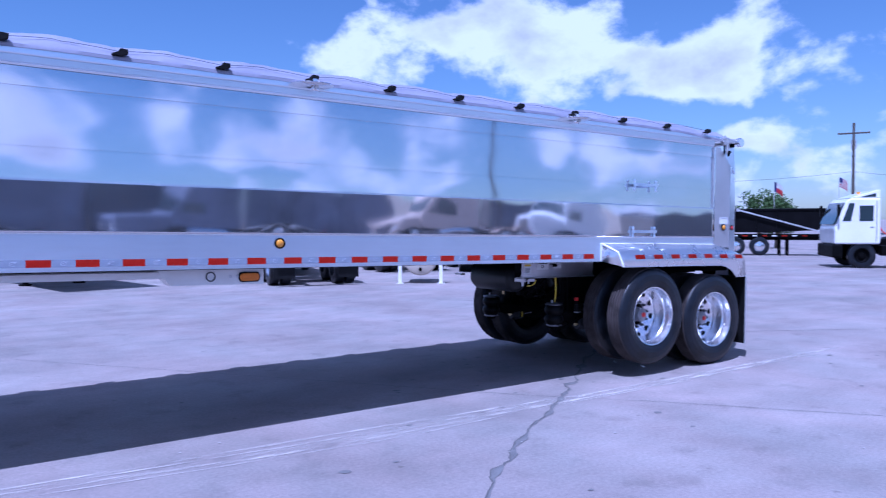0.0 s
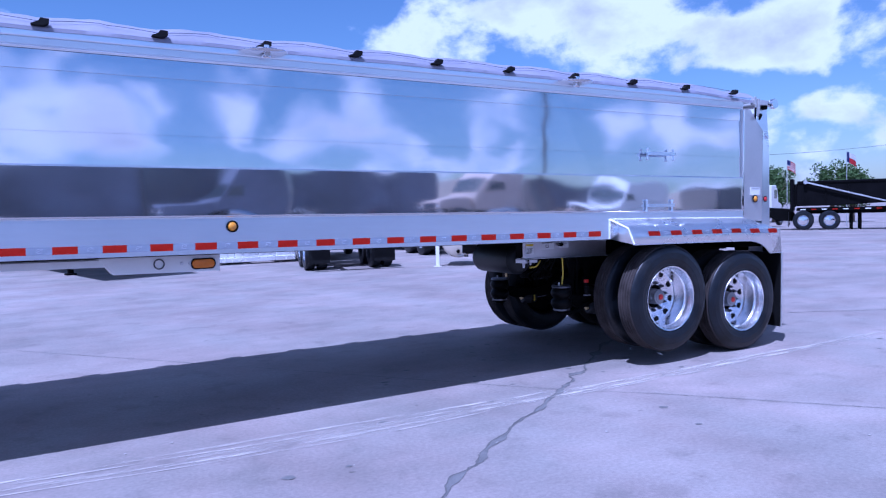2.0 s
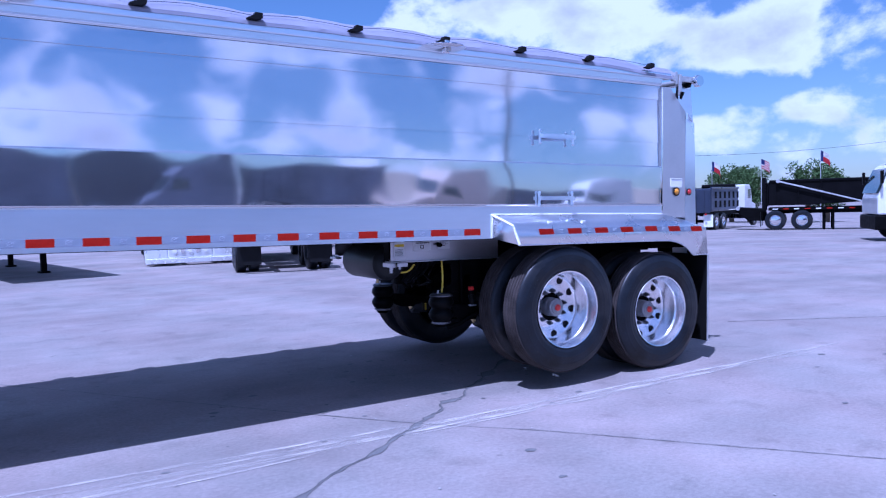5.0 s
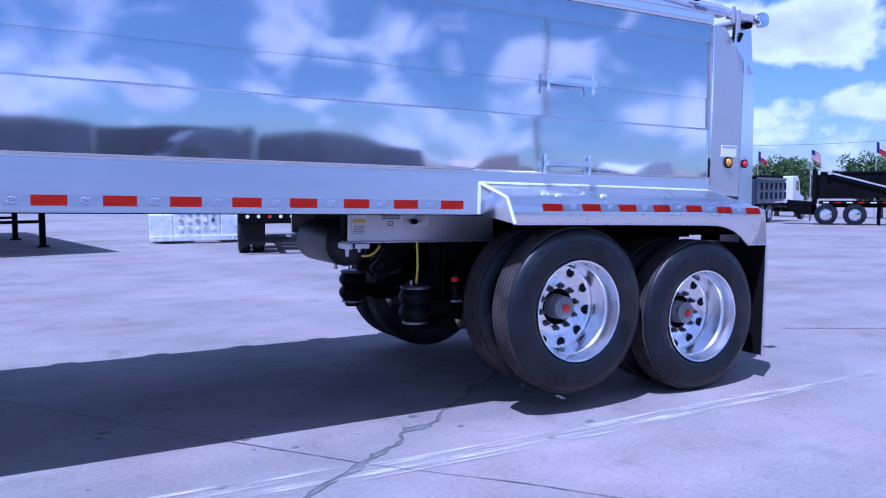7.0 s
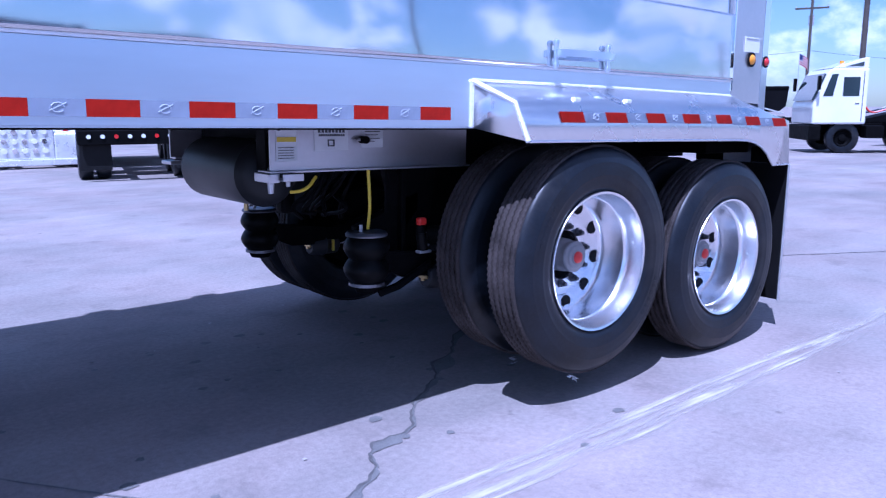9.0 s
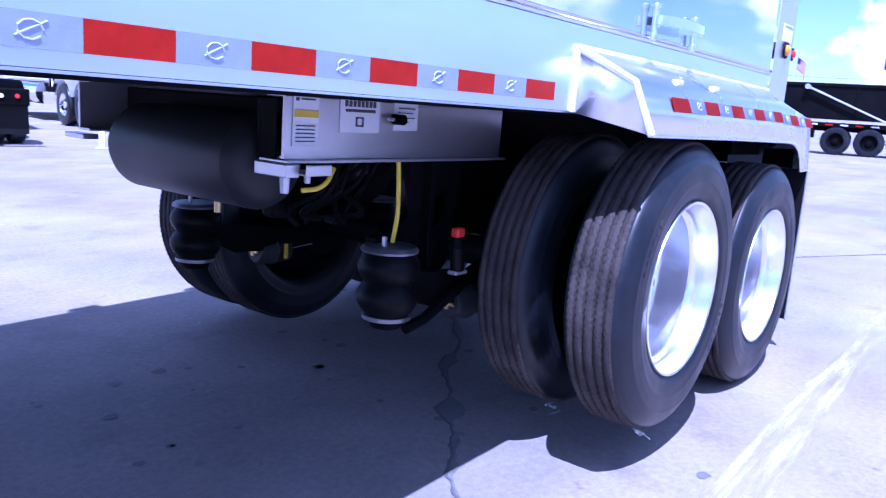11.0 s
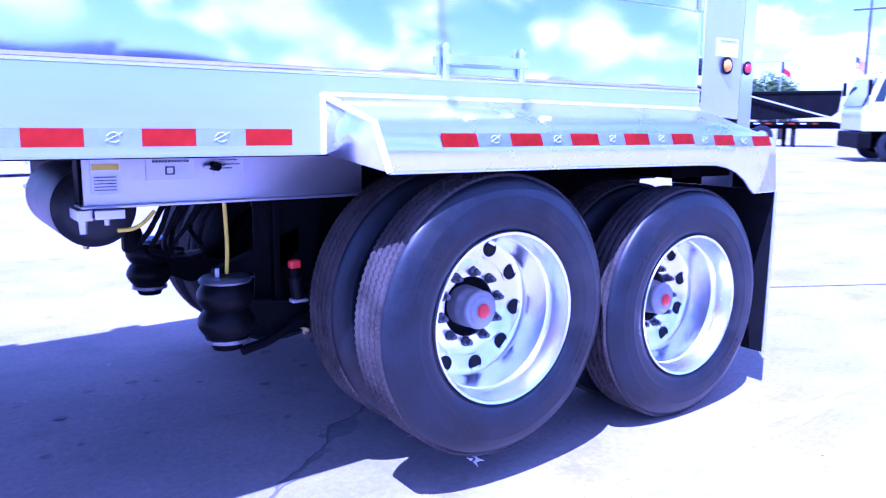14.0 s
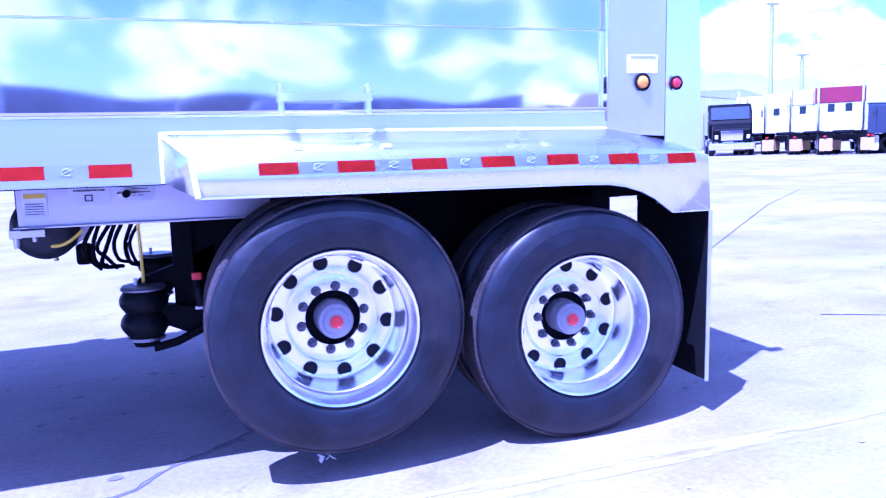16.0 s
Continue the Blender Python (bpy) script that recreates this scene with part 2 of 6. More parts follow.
GLASS = material("cab_glass", (0.03, 0.045, 0.05), 0.06, 0.0, 0.1, 3.0, coat=0.5)

# concrete: broad stains, patches, fine speckle and dark drips
CONCRETE = bpy.data.materials.new("worn_concrete")
CONCRETE.use_nodes = True
cn, cl = CONCRETE.node_tree.nodes, CONCRETE.node_tree.links
cb = cn["Principled BSDF"]
cco = cn.new("ShaderNodeTexCoord")


def concrete_noise(scale, detail, lo, hi, a, b, stretch_by=(1, 1, 1)):
    mp = cn.new("ShaderNodeMapping")
    mp.inputs["Scale"].default_value = stretch_by
    cl.new(cco.outputs["Object"], mp.inputs["Vector"])
    t = cn.new("ShaderNodeTexNoise")
    t.inputs["Scale"].default_value, t.inputs["Detail"].default_value, t.inputs["Roughness"].default_value = scale, detail, 0.6
    cl.new(mp.outputs["Vector"], t.inputs["Vector"])
    r = cn.new("ShaderNodeMapRange")
    r.inputs["From Min"].default_value, r.inputs["From Max"].default_value = lo, hi
    r.inputs["To Min"].default_value, r.inputs["To Max"].default_value = a, b
    cl.new(t.outputs["Fac"], r.inputs["Value"])
    return r.outputs["Result"], t.outputs["Fac"]


def times(a, b):
    m = cn.new("ShaderNodeMath")
    m.operation = "MULTIPLY"
    cl.new(a, m.inputs[0])
    cl.new(b, m.inputs[1])
    return m.outputs[0]


broad, _ = concrete_noise(0.22, 5, 0.3, 0.7, 0.80, 1.22)
patch, _ = concrete_noise(0.75, 10, 0.33, 0.67, 0.82, 1.17, (1, 1.3, 1))
streak, _ = concrete_noise(1.0, 5, 0.35, 0.65, 0.97, 1.03, (0.5, 3.0, 1))
blot, _ = concrete_noise(2.6, 7, 0.56, 0.70, 1.0, 0.80)
speck, speck_raw = concrete_noise(34, 6, 0.3, 0.7, 0.85, 1.13)
drip, _ = concrete_noise(4.5, 3, 0.70, 0.76, 1.0, 0.55)
pits, _ = concrete_noise(140, 3, 0.3, 0.7, 0.88, 1.10)
level = times(times(times(broad, patch), times(speck, drip)), times(times(pits, blot), streak))
ctint = cn.new("ShaderNodeVectorMath")
ctint.operation = "SCALE"
warm, _ = concrete_noise(0.5, 6, 0.38, 0.62, 0.0, 1.0, (1.4, 1, 1))
chue = cn.new("ShaderNodeMix")
chue.data_type = "RGBA"
chue.inputs["A"].default_value, chue.inputs["B"].default_value = (0.232, 0.212, 0.202, 1), (0.243, 0.203, 0.193, 1)
cl.new(warm, chue.inputs["Factor"])
cl.new(chue.outputs["Result"], ctint.inputs[0])
cl.new(level, ctint.inputs["Scale"])
cl.new(ctint.outputs["Vector"], cb.inputs["Base Color"])
cb.inputs["Roughness"].default_value = 0.88
cbump = cn.new("ShaderNodeBump")
cbump.inputs["Strength"].default_value, cbump.inputs["Distance"].default_value = 0.22, 0.01
cl.new(speck_raw, cbump.inputs["Height"])
cl.new(cbump.outputs["Normal"], cb.inputs["Normal"])

# dry dust smeared in patches over the sidewalls
rn, rl = RUBBER.node_tree.nodes, RUBBER.node_tree.links
dust_at, dust, dust_span, dust_mix = (rn.new("ShaderNode" + k) for k in ("TexCoord", "TexNoise", "MapRange", "Mix"))
dust.inputs["Scale"].default_value, dust.inputs["Detail"].default_value, dust.inputs["Roughness"].default_value = 3.2, 8.0, 0.65
dust_span.inputs["From Min"].default_value, dust_span.inputs["From Max"].default_value = 0.50, 0.78
dust_span.inputs["To Max"].default_value = 0.75
dust_mix.data_type = "RGBA"
dust_mix.inputs["B"].default_value = (0.034, 0.032, 0.032, 1)
clean_rubber = rn["Principled BSDF"].inputs["Base Color"].links[0].from_socket
rl.new(dust_at.outputs["Object"], dust.inputs["Vector"])
rl.new(dust.outputs["Fac"], dust_span.inputs["Value"])
rl.new(dust_span.outputs["Result"], dust_mix.inputs["Factor"])
rl.new(clean_rubber, dust_mix.inputs["A"])
rl.new(dust_mix.outputs["Result"], rn["Principled BSDF"].inputs["Base Color"])

# worn white paint: paint and bare concrete mixed in streaks
PAINT = bpy.data.materials.new("worn_white_paint")
PAINT.use_nodes = True
pn, pl = PAINT.node_tree.nodes, PAINT.node_tree.links
pco, pmap, pno, pr, pmix = (pn.new("ShaderNode" + k) for k in ("TexCoord", "Mapping", "TexNoise", "MapRange", "Mix"))
speckle_paint = pn.new("ShaderNodeTexNoise")
speckle_paint.inputs["Scale"].default_value = 40.0
pmap.inputs["Scale"].default_value = (0.45, 4.0, 1.0)
pno.inputs["Scale"].default_value, pno.inputs["Detail"].default_value = 5.0, 10.0
pr.inputs["From Min"].default_value, pr.inputs["From Max"].default_value = 0.40, 0.66
pmix.data_type = "RGBA"
pmix.inputs["A"].default_value, pmix.inputs["B"].default_value = (0.40, 0.37, 0.345, 1), (0.56, 0.52, 0.485, 1)
pl.new(pco.outputs["Object"], pmap.inputs["Vector"])
pl.new(pmap.outputs["Vector"], pno.inputs["Vector"])
pl.new(pno.outputs["Fac"], pr.inputs["Value"])
pcov, pmul, psh, ptr = (pn.new("ShaderNode" + k) for k in ("Attribute", "Math", "MixShader", "BsdfTransparent"))
pcov.attribute_name = "cover"
pmul.operation = "MULTIPLY"
pl.new(pr.outputs["Result"], pmul.inputs[0])
pl.new(pcov.outputs["Fac"], pmul.inputs[1])
pl.new(pmul.outputs[0], psh.inputs["Fac"])
pl.new(ptr.outputs["BSDF"], psh.inputs[1])
pl.new(pn["Principled BSDF"].outputs["BSDF"], psh.inputs[2])
pl.new(psh.outputs["Shader"], pn["Material Output"].inputs["Surface"])
pl.new(speckle_paint.outputs["Fac"], pmix.inputs["Factor"])
pl.new(pmix.outputs["Result"], pn["Principled BSDF"].inputs["Base Color"])
pn["Principled BSDF"].inputs["Roughness"].default_value = 0.85


# ---- mesh helpers ----
def part(name, bm, mat, parent=None, label="", smooth=False):
    """Links a bmesh as one mesh object, under a thing or a part."""
    me = bpy.data.meshes.new(name)
    bmesh.ops.recalc_face_normals(bm, faces=bm.faces)
    bm.to_mesh(me)
    bm.free()
    me.materials.append(mat)
    if smooth:
        me.polygons.foreach_set("use_smooth", [True] * len(me.polygons))
        me.set_sharp_from_angle(angle=radians(40))
    ob = new(name, me)
    if parent is not None:
        ob.parent = parent
    if label:
        ob["label"] = label
    return ob


def again(ob, m, parent=None):
    """Another object on the same mesh."""
    o = new(ob.name.split(".")[0], ob.data)
    o.matrix_basis = m
    o.parent = parent if parent is not None else ob.parent
    if "label" in ob:
        o["label"] = ob["label"]
    return o


def thing(name, label, category, m=None, group="", kind=""):
    ob = new(name)
    ob.empty_display_size = 0.2
    if m is not None:
        ob.matrix_basis = m
    return tagged(ob, label, category, group, kind)


def box(bm, x0, x1, y0, y1, z0, z1, bevel=0.0):
    made = bmesh.ops.create_cube(bm, size=1.0)
    vs = made["verts"]
    for v in vs:
        v.co = Vector(((x0 + x1) / 2 + v.co.x * (x1 - x0), (y0 + y1) / 2 + v.co.y * (y1 - y0), (z0 + z1) / 2 + v.co.z * (z1 - z0)))
    if bevel:
        es = list({e for v in vs for e in v.link_edges})
        bmesh.ops.bevel(bm, geom=es, offset=bevel, segments=2, affect="EDGES", profile=0.5)
    return bm


def boxes(*rows, bevel=0.0):
    bm = bmesh.new()
    for r in rows:
        box(bm, *r, bevel=bevel)
    return bm


def rod(bm, a, b, r0, r1=None, seg=16, caps=True):
    a, b = Vector(a), Vector(b)
    r1 = r0 if r1 is None else r1
    q = (b - a).to_track_quat("Z", "Y").to_matrix()
    rings = []
    for p, r in ((a, r0), (b, r1)):
        rings.append([bm.verts.new(p + q @ Vector((r * math.cos(2 * math.pi * i / seg), r * math.sin(2 * math.pi * i / seg), 0))) for i in range(seg)])
    for i in range(seg):
        j = (i + 1) % seg
        bm.faces.new((rings[0][i], rings[0][j], rings[1][j], rings[1][i]))
    if caps:
        bm.faces.new(list(reversed(rings[0])))
        bm.faces.new(rings[1])
    return bm


def tube(points, r, seg=10):
    """A round hose or bar along a line of points."""
    bm = bmesh.new()
    ps = [Vector(p) for p in points]
    rings = []
    for i, p in enumerate(ps):
        d = (ps[min(i + 1, len(ps) - 1)] - ps[max(i - 1, 0)]).normalized()
        q = d.to_track_quat("Z", "Y").to_matrix()
        rings.append([bm.verts.new(p + q @ Vector((r * math.cos(2 * math.pi * k / seg), r * math.sin(2 * math.pi * k / seg), 0))) for k in range(seg)])
    for a, b in zip(rings, rings[1:]):
        for k in range(seg):
            bm.faces.new((a[k], a[(k + 1) % seg], b[(k + 1) % seg], b[k]))
    bm.faces.new(list(reversed(rings[0])))
    bm.faces.new(rings[-1])
    return bm


def bend(points, steps=6):
    """A smooth line through a few points."""
    ps = [Vector(p) for p in points]
    ps = [2 * ps[0] - ps[1]] + ps + [2 * ps[-1] - ps[-2]]
    line = []
    for a, b, c, d in zip(ps, ps[1:], ps[2:], ps[3:]):
        for k in range(steps):
            t = k / steps
            line.append(0.5 * (2 * b + (c - a) * t + (2 * a - 5 * b + 4 * c - d) * t * t + (3 * b - a - 3 * c + d) * t ** 3))
    return line + [ps[-2]]


def lathe(profile, seg=48, bm=None, center=(0, 0, 0), axis="Y", close=False):
    """Turns (radius, along) pairs round an axis."""
    bm = bm or bmesh.new()
    c = Vector(center)
    rings = []
    for r, h in profile:
        ring = []
        for i in range(seg):
            a = 2 * math.pi * i / seg
            if axis == "Y":
                p = Vector((r * math.cos(a), h, r * math.sin(a)))
            elif axis == "Z":
                p = Vector((r * math.cos(a), r * math.sin(a), h))
            else:
                p = Vector((h, r * math.cos(a), r * math.sin(a)))
            ring.append(bm.verts.new(c + p))
        rings.append(ring)
    pairs = list(zip(rings, rings[1:])) + ([(rings[-1], rings[0])] if close else [])
    for a, b in pairs:
        for i in range(seg):
            j = (i + 1) % seg
            bm.faces.new((a[i], a[j], b[j], b[i]))
    if not close:
        for ring, (r, h) in ((rings[0], profile[0]), (rings[-1], profile[-1])):
            if r < 0.02:
                bmesh.ops.contextual_create(bm, geom=ring)
    return bm


def prism(outline, y0, y1, bevel=0.0, bm=None):
    """A plate with an outline in x and z, from y0 to y1."""
    bm = bm or bmesh.new()
    a = [bm.verts.new((x, y0, z)) for x, z in outline]
    b = [bm.verts.new((x, y1, z)) for x, z in outline]
    n = len(outline)
    bm.faces.new(a)
    bm.faces.new(list(reversed(b)))
    for i in range(n):
        bm.faces.new((a[i], b[i], b[(i + 1) % n], a[(i + 1) % n]))
    if bevel:
        bmesh.ops.bevel(bm, geom=list(bm.edges), offset=bevel, segments=2, affect="EDGES", profile=0.5)
    return bm


def section(outline, x0, x1, bm=None):
    """A bar with an outline in y and z, from x0 to x1."""
    bm = bm or bmesh.new()
    a = [bm.verts.new((x0, y, z)) for y, z in outline]
    b = [bm.verts.new((x1, y, z)) for y, z in outline]
    n = len(outline)
    bm.faces.new(a)
    bm.faces.new(list(reversed(b)))
    for i in range(n):
        bm.faces.new((a[i], b[i], b[(i + 1) % n], a[(i + 1) % n]))
    return bm


# ---- ground ----
def fall(x, y):
    """The yard drains gently away beyond the trailer."""
    s = x * 0.83 + y * 0.56 - 22.0
    return -0.017 * min(max(s, 0.0), 60.0)


bm = bmesh.new()
lines = [-2500, -800, -300, -120, -60, -30, -20] + [-14 + 2 * k for k in range(15)] + [16 + 4 * k for k in range(12)] + [70, 90, 120, 200, 400, 1000, 2500]
grid = [[bm.verts.new((x, y, fall(x, y))) for x in lines] for y in lines]
for i in range(len(lines) - 1):
    for j in range(len(lines) - 1):
        bm.faces.new((grid[i][j], grid[i][j + 1], grid[i + 1][j + 1], grid[i + 1][j]))
ground = tagged(part("ground", bm, CONCRETE, smooth=True), "worn pale concrete yard with stains and cracks", "ground", kind="structure")


def strip(points, widths, z, wander=0.0, seed=1, step=0.07):
    """A thin uneven strip on the ground along a line."""
    rnd = random.Random(seed)
    bm = bmesh.new()
    pts = [Vector((x, y, 0)) for x, y in points]
    rows = []
    for (a, b), (w0, w1) in zip(zip(pts, pts[1:]), zip(widths, widths[1:])):
        n = max(1, int((b - a).length / step))
        side = Vector((-(b - a).y, (b - a).x, 0)).normalized()
        for k in range(n):
            t = k / n
            p = a.lerp(b, t) + side * wander * (rnd.random() - 0.5)
            w = (w0 + (w1 - w0) * t) * (0.55 + 0.9 * rnd.random())
            rows.append((p - side * w / 2, p + side * w / 2))
    rows.append((pts[-1] - side * widths[-1] / 2, pts[-1] + side * widths[-1] / 2))
    vs = [[bm.verts.new((p.x, p.y, z + fall(p.x, p.y))) for p in r] for r in rows]
    for r, s in zip(vs, vs[1:]):
        bm.faces.new((r[0], s[0], s[1], r[1]))
    return bm


def crack_band(points, z, lo, hi, seed, edge=None):
    """A ragged band along a crack; with edge set, only a thin broken line along one of its sides."""
    bm = bmesh.new()
    line = bend([(x, y, 0) for x, y in points], 26)
    rows, n = [], len(line)
    for i, p in enumerate(line):
        d = (line[min(i + 1, n - 1)] - line[max(i - 1, 0)]).normalized()
        side = Vector((-d.y, d.x, 0))
        u = i * 0.09 + seed
        mid = 0.085 * noise.noise((u * 0.9, seed, 0)) + 0.016 * noise.noise((u * 5.0, seed, 3.0))
        w = lo + (hi - lo) * max(0.0, 0.12 + 1.7 * noise.noise((u * 1.3, 7.0, seed))) + 0.012 * noise.noise((u * 7.0, 1.0, seed))
        w = max(0.006, w)
        if edge is None:
            l, r = mid - w / 2, mid + w / 2 + 0.008 * noise.noise((u * 9.0, 2.0, 0))
        else:
            t = max(0.002, 0.012 + 0.016 * noise.noise((u * 3.0, 9.0, seed)))
            l = mid + edge * w / 2
            r = l + t
        rows.append([bm.verts.new((q.x, q.y, z + fall(q.x, q.y))) for q in (p + side * l, p + side * r)])
    for r, s in zip(rows, rows[1:]):
        bm.faces.new((r[0], s[0], s[1], r[1]))
    return bm


CRACK_LINE = [(-4.7, -3.4), (-2.93, -1.95), (-2.3, -1.42), (-1.47, -0.83), (-0.79, -0.37), (-0.38, -0.05), (0.06, 0.28), (0.58, 0.72), (1.32, 1.25), (2.2, 1.9)]
part("crack_fill", crack_band(CRACK_LINE, 0.0036, 0.010, 0.12, 2.0), FILLER, ground, "grey patched crack in the concrete")
part("crack", crack_band(CRACK_LINE, 0.0044, 0.010, 0.12, 2.0, 0.7), CRACK, ground, "dark ragged crack line")
part("joint", strip([(-4.9, 5.2), (-3.7, 3.6), (-1.26, 0.24), (-0.75, -0.42), (-0.18, -1.03), (0.42, -1.82), (0.95, -2.5), (4.4, -7.0)], [0.008] * 8, 0.0045, 0.006, 5), FILLER, ground)
part("joint", strip([(4.5, 1.2), (9.0, -1.4)], [0.016] * 2, 0.0043, 0.012, 14), CRACK, ground)
part("joint", strip([(5.6, 4.0), (9.5, 7.6), (12, 9.6)], [0.02] * 3, 0.0043, 0.012, 15), CRACK, ground)


def smear(points, widths, z, seed, most=1.0):
    """A worn paint stripe that thins out towards both edges."""
    rnd = random.Random(seed)
    bm = bmesh.new()
    cover = bm.verts.layers.float.new("cover")
    rows = []
    line = bend([(x, y, 0) for x, y in points], 14)
    n = len(line)
    for i, p in enumerate(line):
        d = (line[min(i + 1, n - 1)] - line[max(i - 1, 0)]).normalized()
        side = Vector((-d.y, d.x, 0))
        w = widths * (0.8 + 0.4 * rnd.random())
        row = []
        for s, c in ((-0.5, 0.0), (-0.2, most), (0.2, most), (0.5, 0.0)):
            q = p + side * w * s
            v = bm.verts.new((q.x, q.y, z))
            v[cover] = c
            row.append(v)
        rows.append(row)
    for r, s in zip(rows, rows[1:]):
        for k in range(3):
            bm.faces.new((r[k], s[k], s[k + 1], r[k + 1]))
    return bm


STRANDS = [
    (0.060, [(-7.5, 0.05), (-5.5, -0.13), (-4.3, -0.19), (-3.1, -0.235), (-1.5, -0.33), (-0.4, -0.41), (0.6, -0.42), (1.6, -0.41), (3.0, -0.44), (4.2, -0.42)]),
    (0.070, [(-7.5, -0.02), (-5.5, -0.24), (-4.2, -0.42), (-3.1, -0.515), (-1.5, -0.50), (0.0, -0.53), (1.1, -0.51), (2.2, -0.49), (3.4, -0.47)]),
    (0.035, [(-6.5, -0.10), (-5.4, -0.19), (-3.1, -0.36), (-1.5, -0.42), (0.0, -0.46), (1.2, -0.46), (3.0, -0.46)]),
    (0.030, [(-5.8, -0.33), (-3.1, -0.60), (-1.4, -0.57), (0.2, -0.59), (1.4, -0.55), (2.4, -0.53)]),
]
for k, (w, pts) in enumerate(STRANDS):
    part("paint_line", smear(pts, w, 0.0034 + 0.0004 * k, 20 + k), PAINT, ground, "worn white painted line")
part("paint_line", smear([(-4.0, -0.40), (-3.1, -0.44), (-1.5, -0.45), (0.0, -0.49), (1.1, -0.48), (2.2, -0.46), (3.6, -0.45)], 0.30, 0.003, 31, 0.42), PAINT, ground, "faint broad trace of worn paint")
rnd = random.Random(8)
for k in range(26):
    x, y, r = rnd.uniform(-4.5, 4.0), rnd.uniform(-2.4, 2.6), rnd.uniform(0.012, 0.05)
    bm = bmesh.new()
    ring = [bm.verts.new((x + r * (0.7 + 0.5 * rnd.random()) * math.cos(a * 0.7), y + r * (0.5 + 0.4 * rnd.random()) * math.sin(a * 0.7), 0.0035)) for a in range(9)]
    bm.faces.new(ring)
    part("oil_spot", bm, FILLER, ground)
for k in range(34):
    x, y, r = rnd.uniform(-2.2, 0.8), rnd.uniform(-0.6, 1.9), rnd.uniform(0.010, 0.034)
    bm = bmesh.new()
    ring = [bm.verts.new((x + r * (0.7 + 0.6 * rnd.random()) * math.cos(a * 0.63), y + r * (0.6 + 0.5 * rnd.random()) * math.sin(a * 0.63), 0.0033)) for a in range(10)]
    bm.faces.new(ring)
    part("oil_spot", bm, FILLER, ground)
for k in range(44):
    x, y, r = rnd.uniform(-5.0, 5.0), rnd.uniform(-3.0, 3.0), rnd.uniform(0.005, 0.015)
    bm = bmesh.new()
    ring = [bm.verts.new((x + r * (0.6 + 0.8 * rnd.random()) * math.cos(a * 1.05), y + r * (0.4 + 0.7 * rnd.random()) * math.sin(a * 1.05), 0.0038 + 0.004 * (a % 2))) for a in range(6)]
    bm.faces.new(ring)
    part("concrete_chip", bm, CHIP, ground)

# ---- the dump trailer ----
W = 2.25
TRAILER = Matrix.Translation((0, 0, 0.557)) @ pose(0, 0, 0, 0, 1.2, 0) @ Matrix.Translation((0, 0, -0.49))
trailer = thing("dump_trailer", "long polished aluminium end dump trailer standing on concrete", "trailer", TRAILER)
FRONT, REAR = -7.4, 2.05

# side wall of long polished boards, each leaning a hair differently
BOARDS = ((1.835, 2.052, 0.0046), (2.052, 2.450, 0.0072), (2.450, 2.576, 0.0019))
for z0, z1, lean in BOARDS:
    g = 0.00015
    face = [(0.02, z0 + g), (0.02 + lean, z1 - g)]
    bm = section(face + [(0.055, z1 - g), (0.055, z0 + g)], FRONT, REAR)
    part("side_board", bm, MIRROR, trailer, "mirror-polished aluminium board")


def low_board():
    """The lowest board, bowed out a little over its height and pillowed between the stakes behind it."""
    bm = bmesh.new()
    z0, z1, across, along = 1.4761, 1.8339, 30, 210
    grid = []
    for i in range(along + 1):
        x = FRONT + (REAR - FRONT) * i / along
        sway = 0.5 * noise.noise((x * 0.9, 0.0, 2.0))
        swell = 0.75 + 0.6 * noise.noise((x * 0.6, 5.0, 0.0))
        column = []
        for k in range(across + 1):
            v = k / across
            pillow = 0.0006 * swell * math.sin(math.pi * v) * math.cos(2 * math.pi * (x / 0.66 + sway))
            column.append(bm.verts.new((x, 0.02 - 0.0036 * v * (1 - 0.5 * v) + 0.007 * v * min(1.0, max(0.0, (x + 0.9) / 1.6)) + pillow, z0 + (z1 - z0) * v)))
        grid.append(column)
    for p, q in zip(grid, grid[1:]):
        for k in range(across):
            bm.faces.new((p[k], q[k], q[k + 1], p[k + 1]))
    return bm


lowest = part("side_board", low_board(), MIRROR, trailer, "rippled mirror-polished aluminium board", smooth=True)
thick = lowest.modifiers.new("thickness", "SOLIDIFY")
thick.thickness, thick.offset = 0.03, -1.0
for z0, z1 in ((1.475, 1.835), (1.835, 2.215), (2.215, 2.575)):
    far = section([(W - 0.02, z0 + 0.001), (W - 0.02, z1 - 0.001), (W - 0.055, z1 - 0.001), (W - 0.055, z0 + 0.001)], FRONT, REAR)
    part("side_board", far, MIRROR, trailer)
bm = section([(0.056, 1.30), (0.056, 2.60), (0.07, 2.60), (0.07, 1.30)], FRONT, REAR)
section([(W - 0.07, 1.30), (W - 0.07, 2.60), (W - 0.056, 2.60), (W - 0.056, 1.30)], FRONT, REAR, bm)
part("inner_lining", bm, PLATE, trailer)
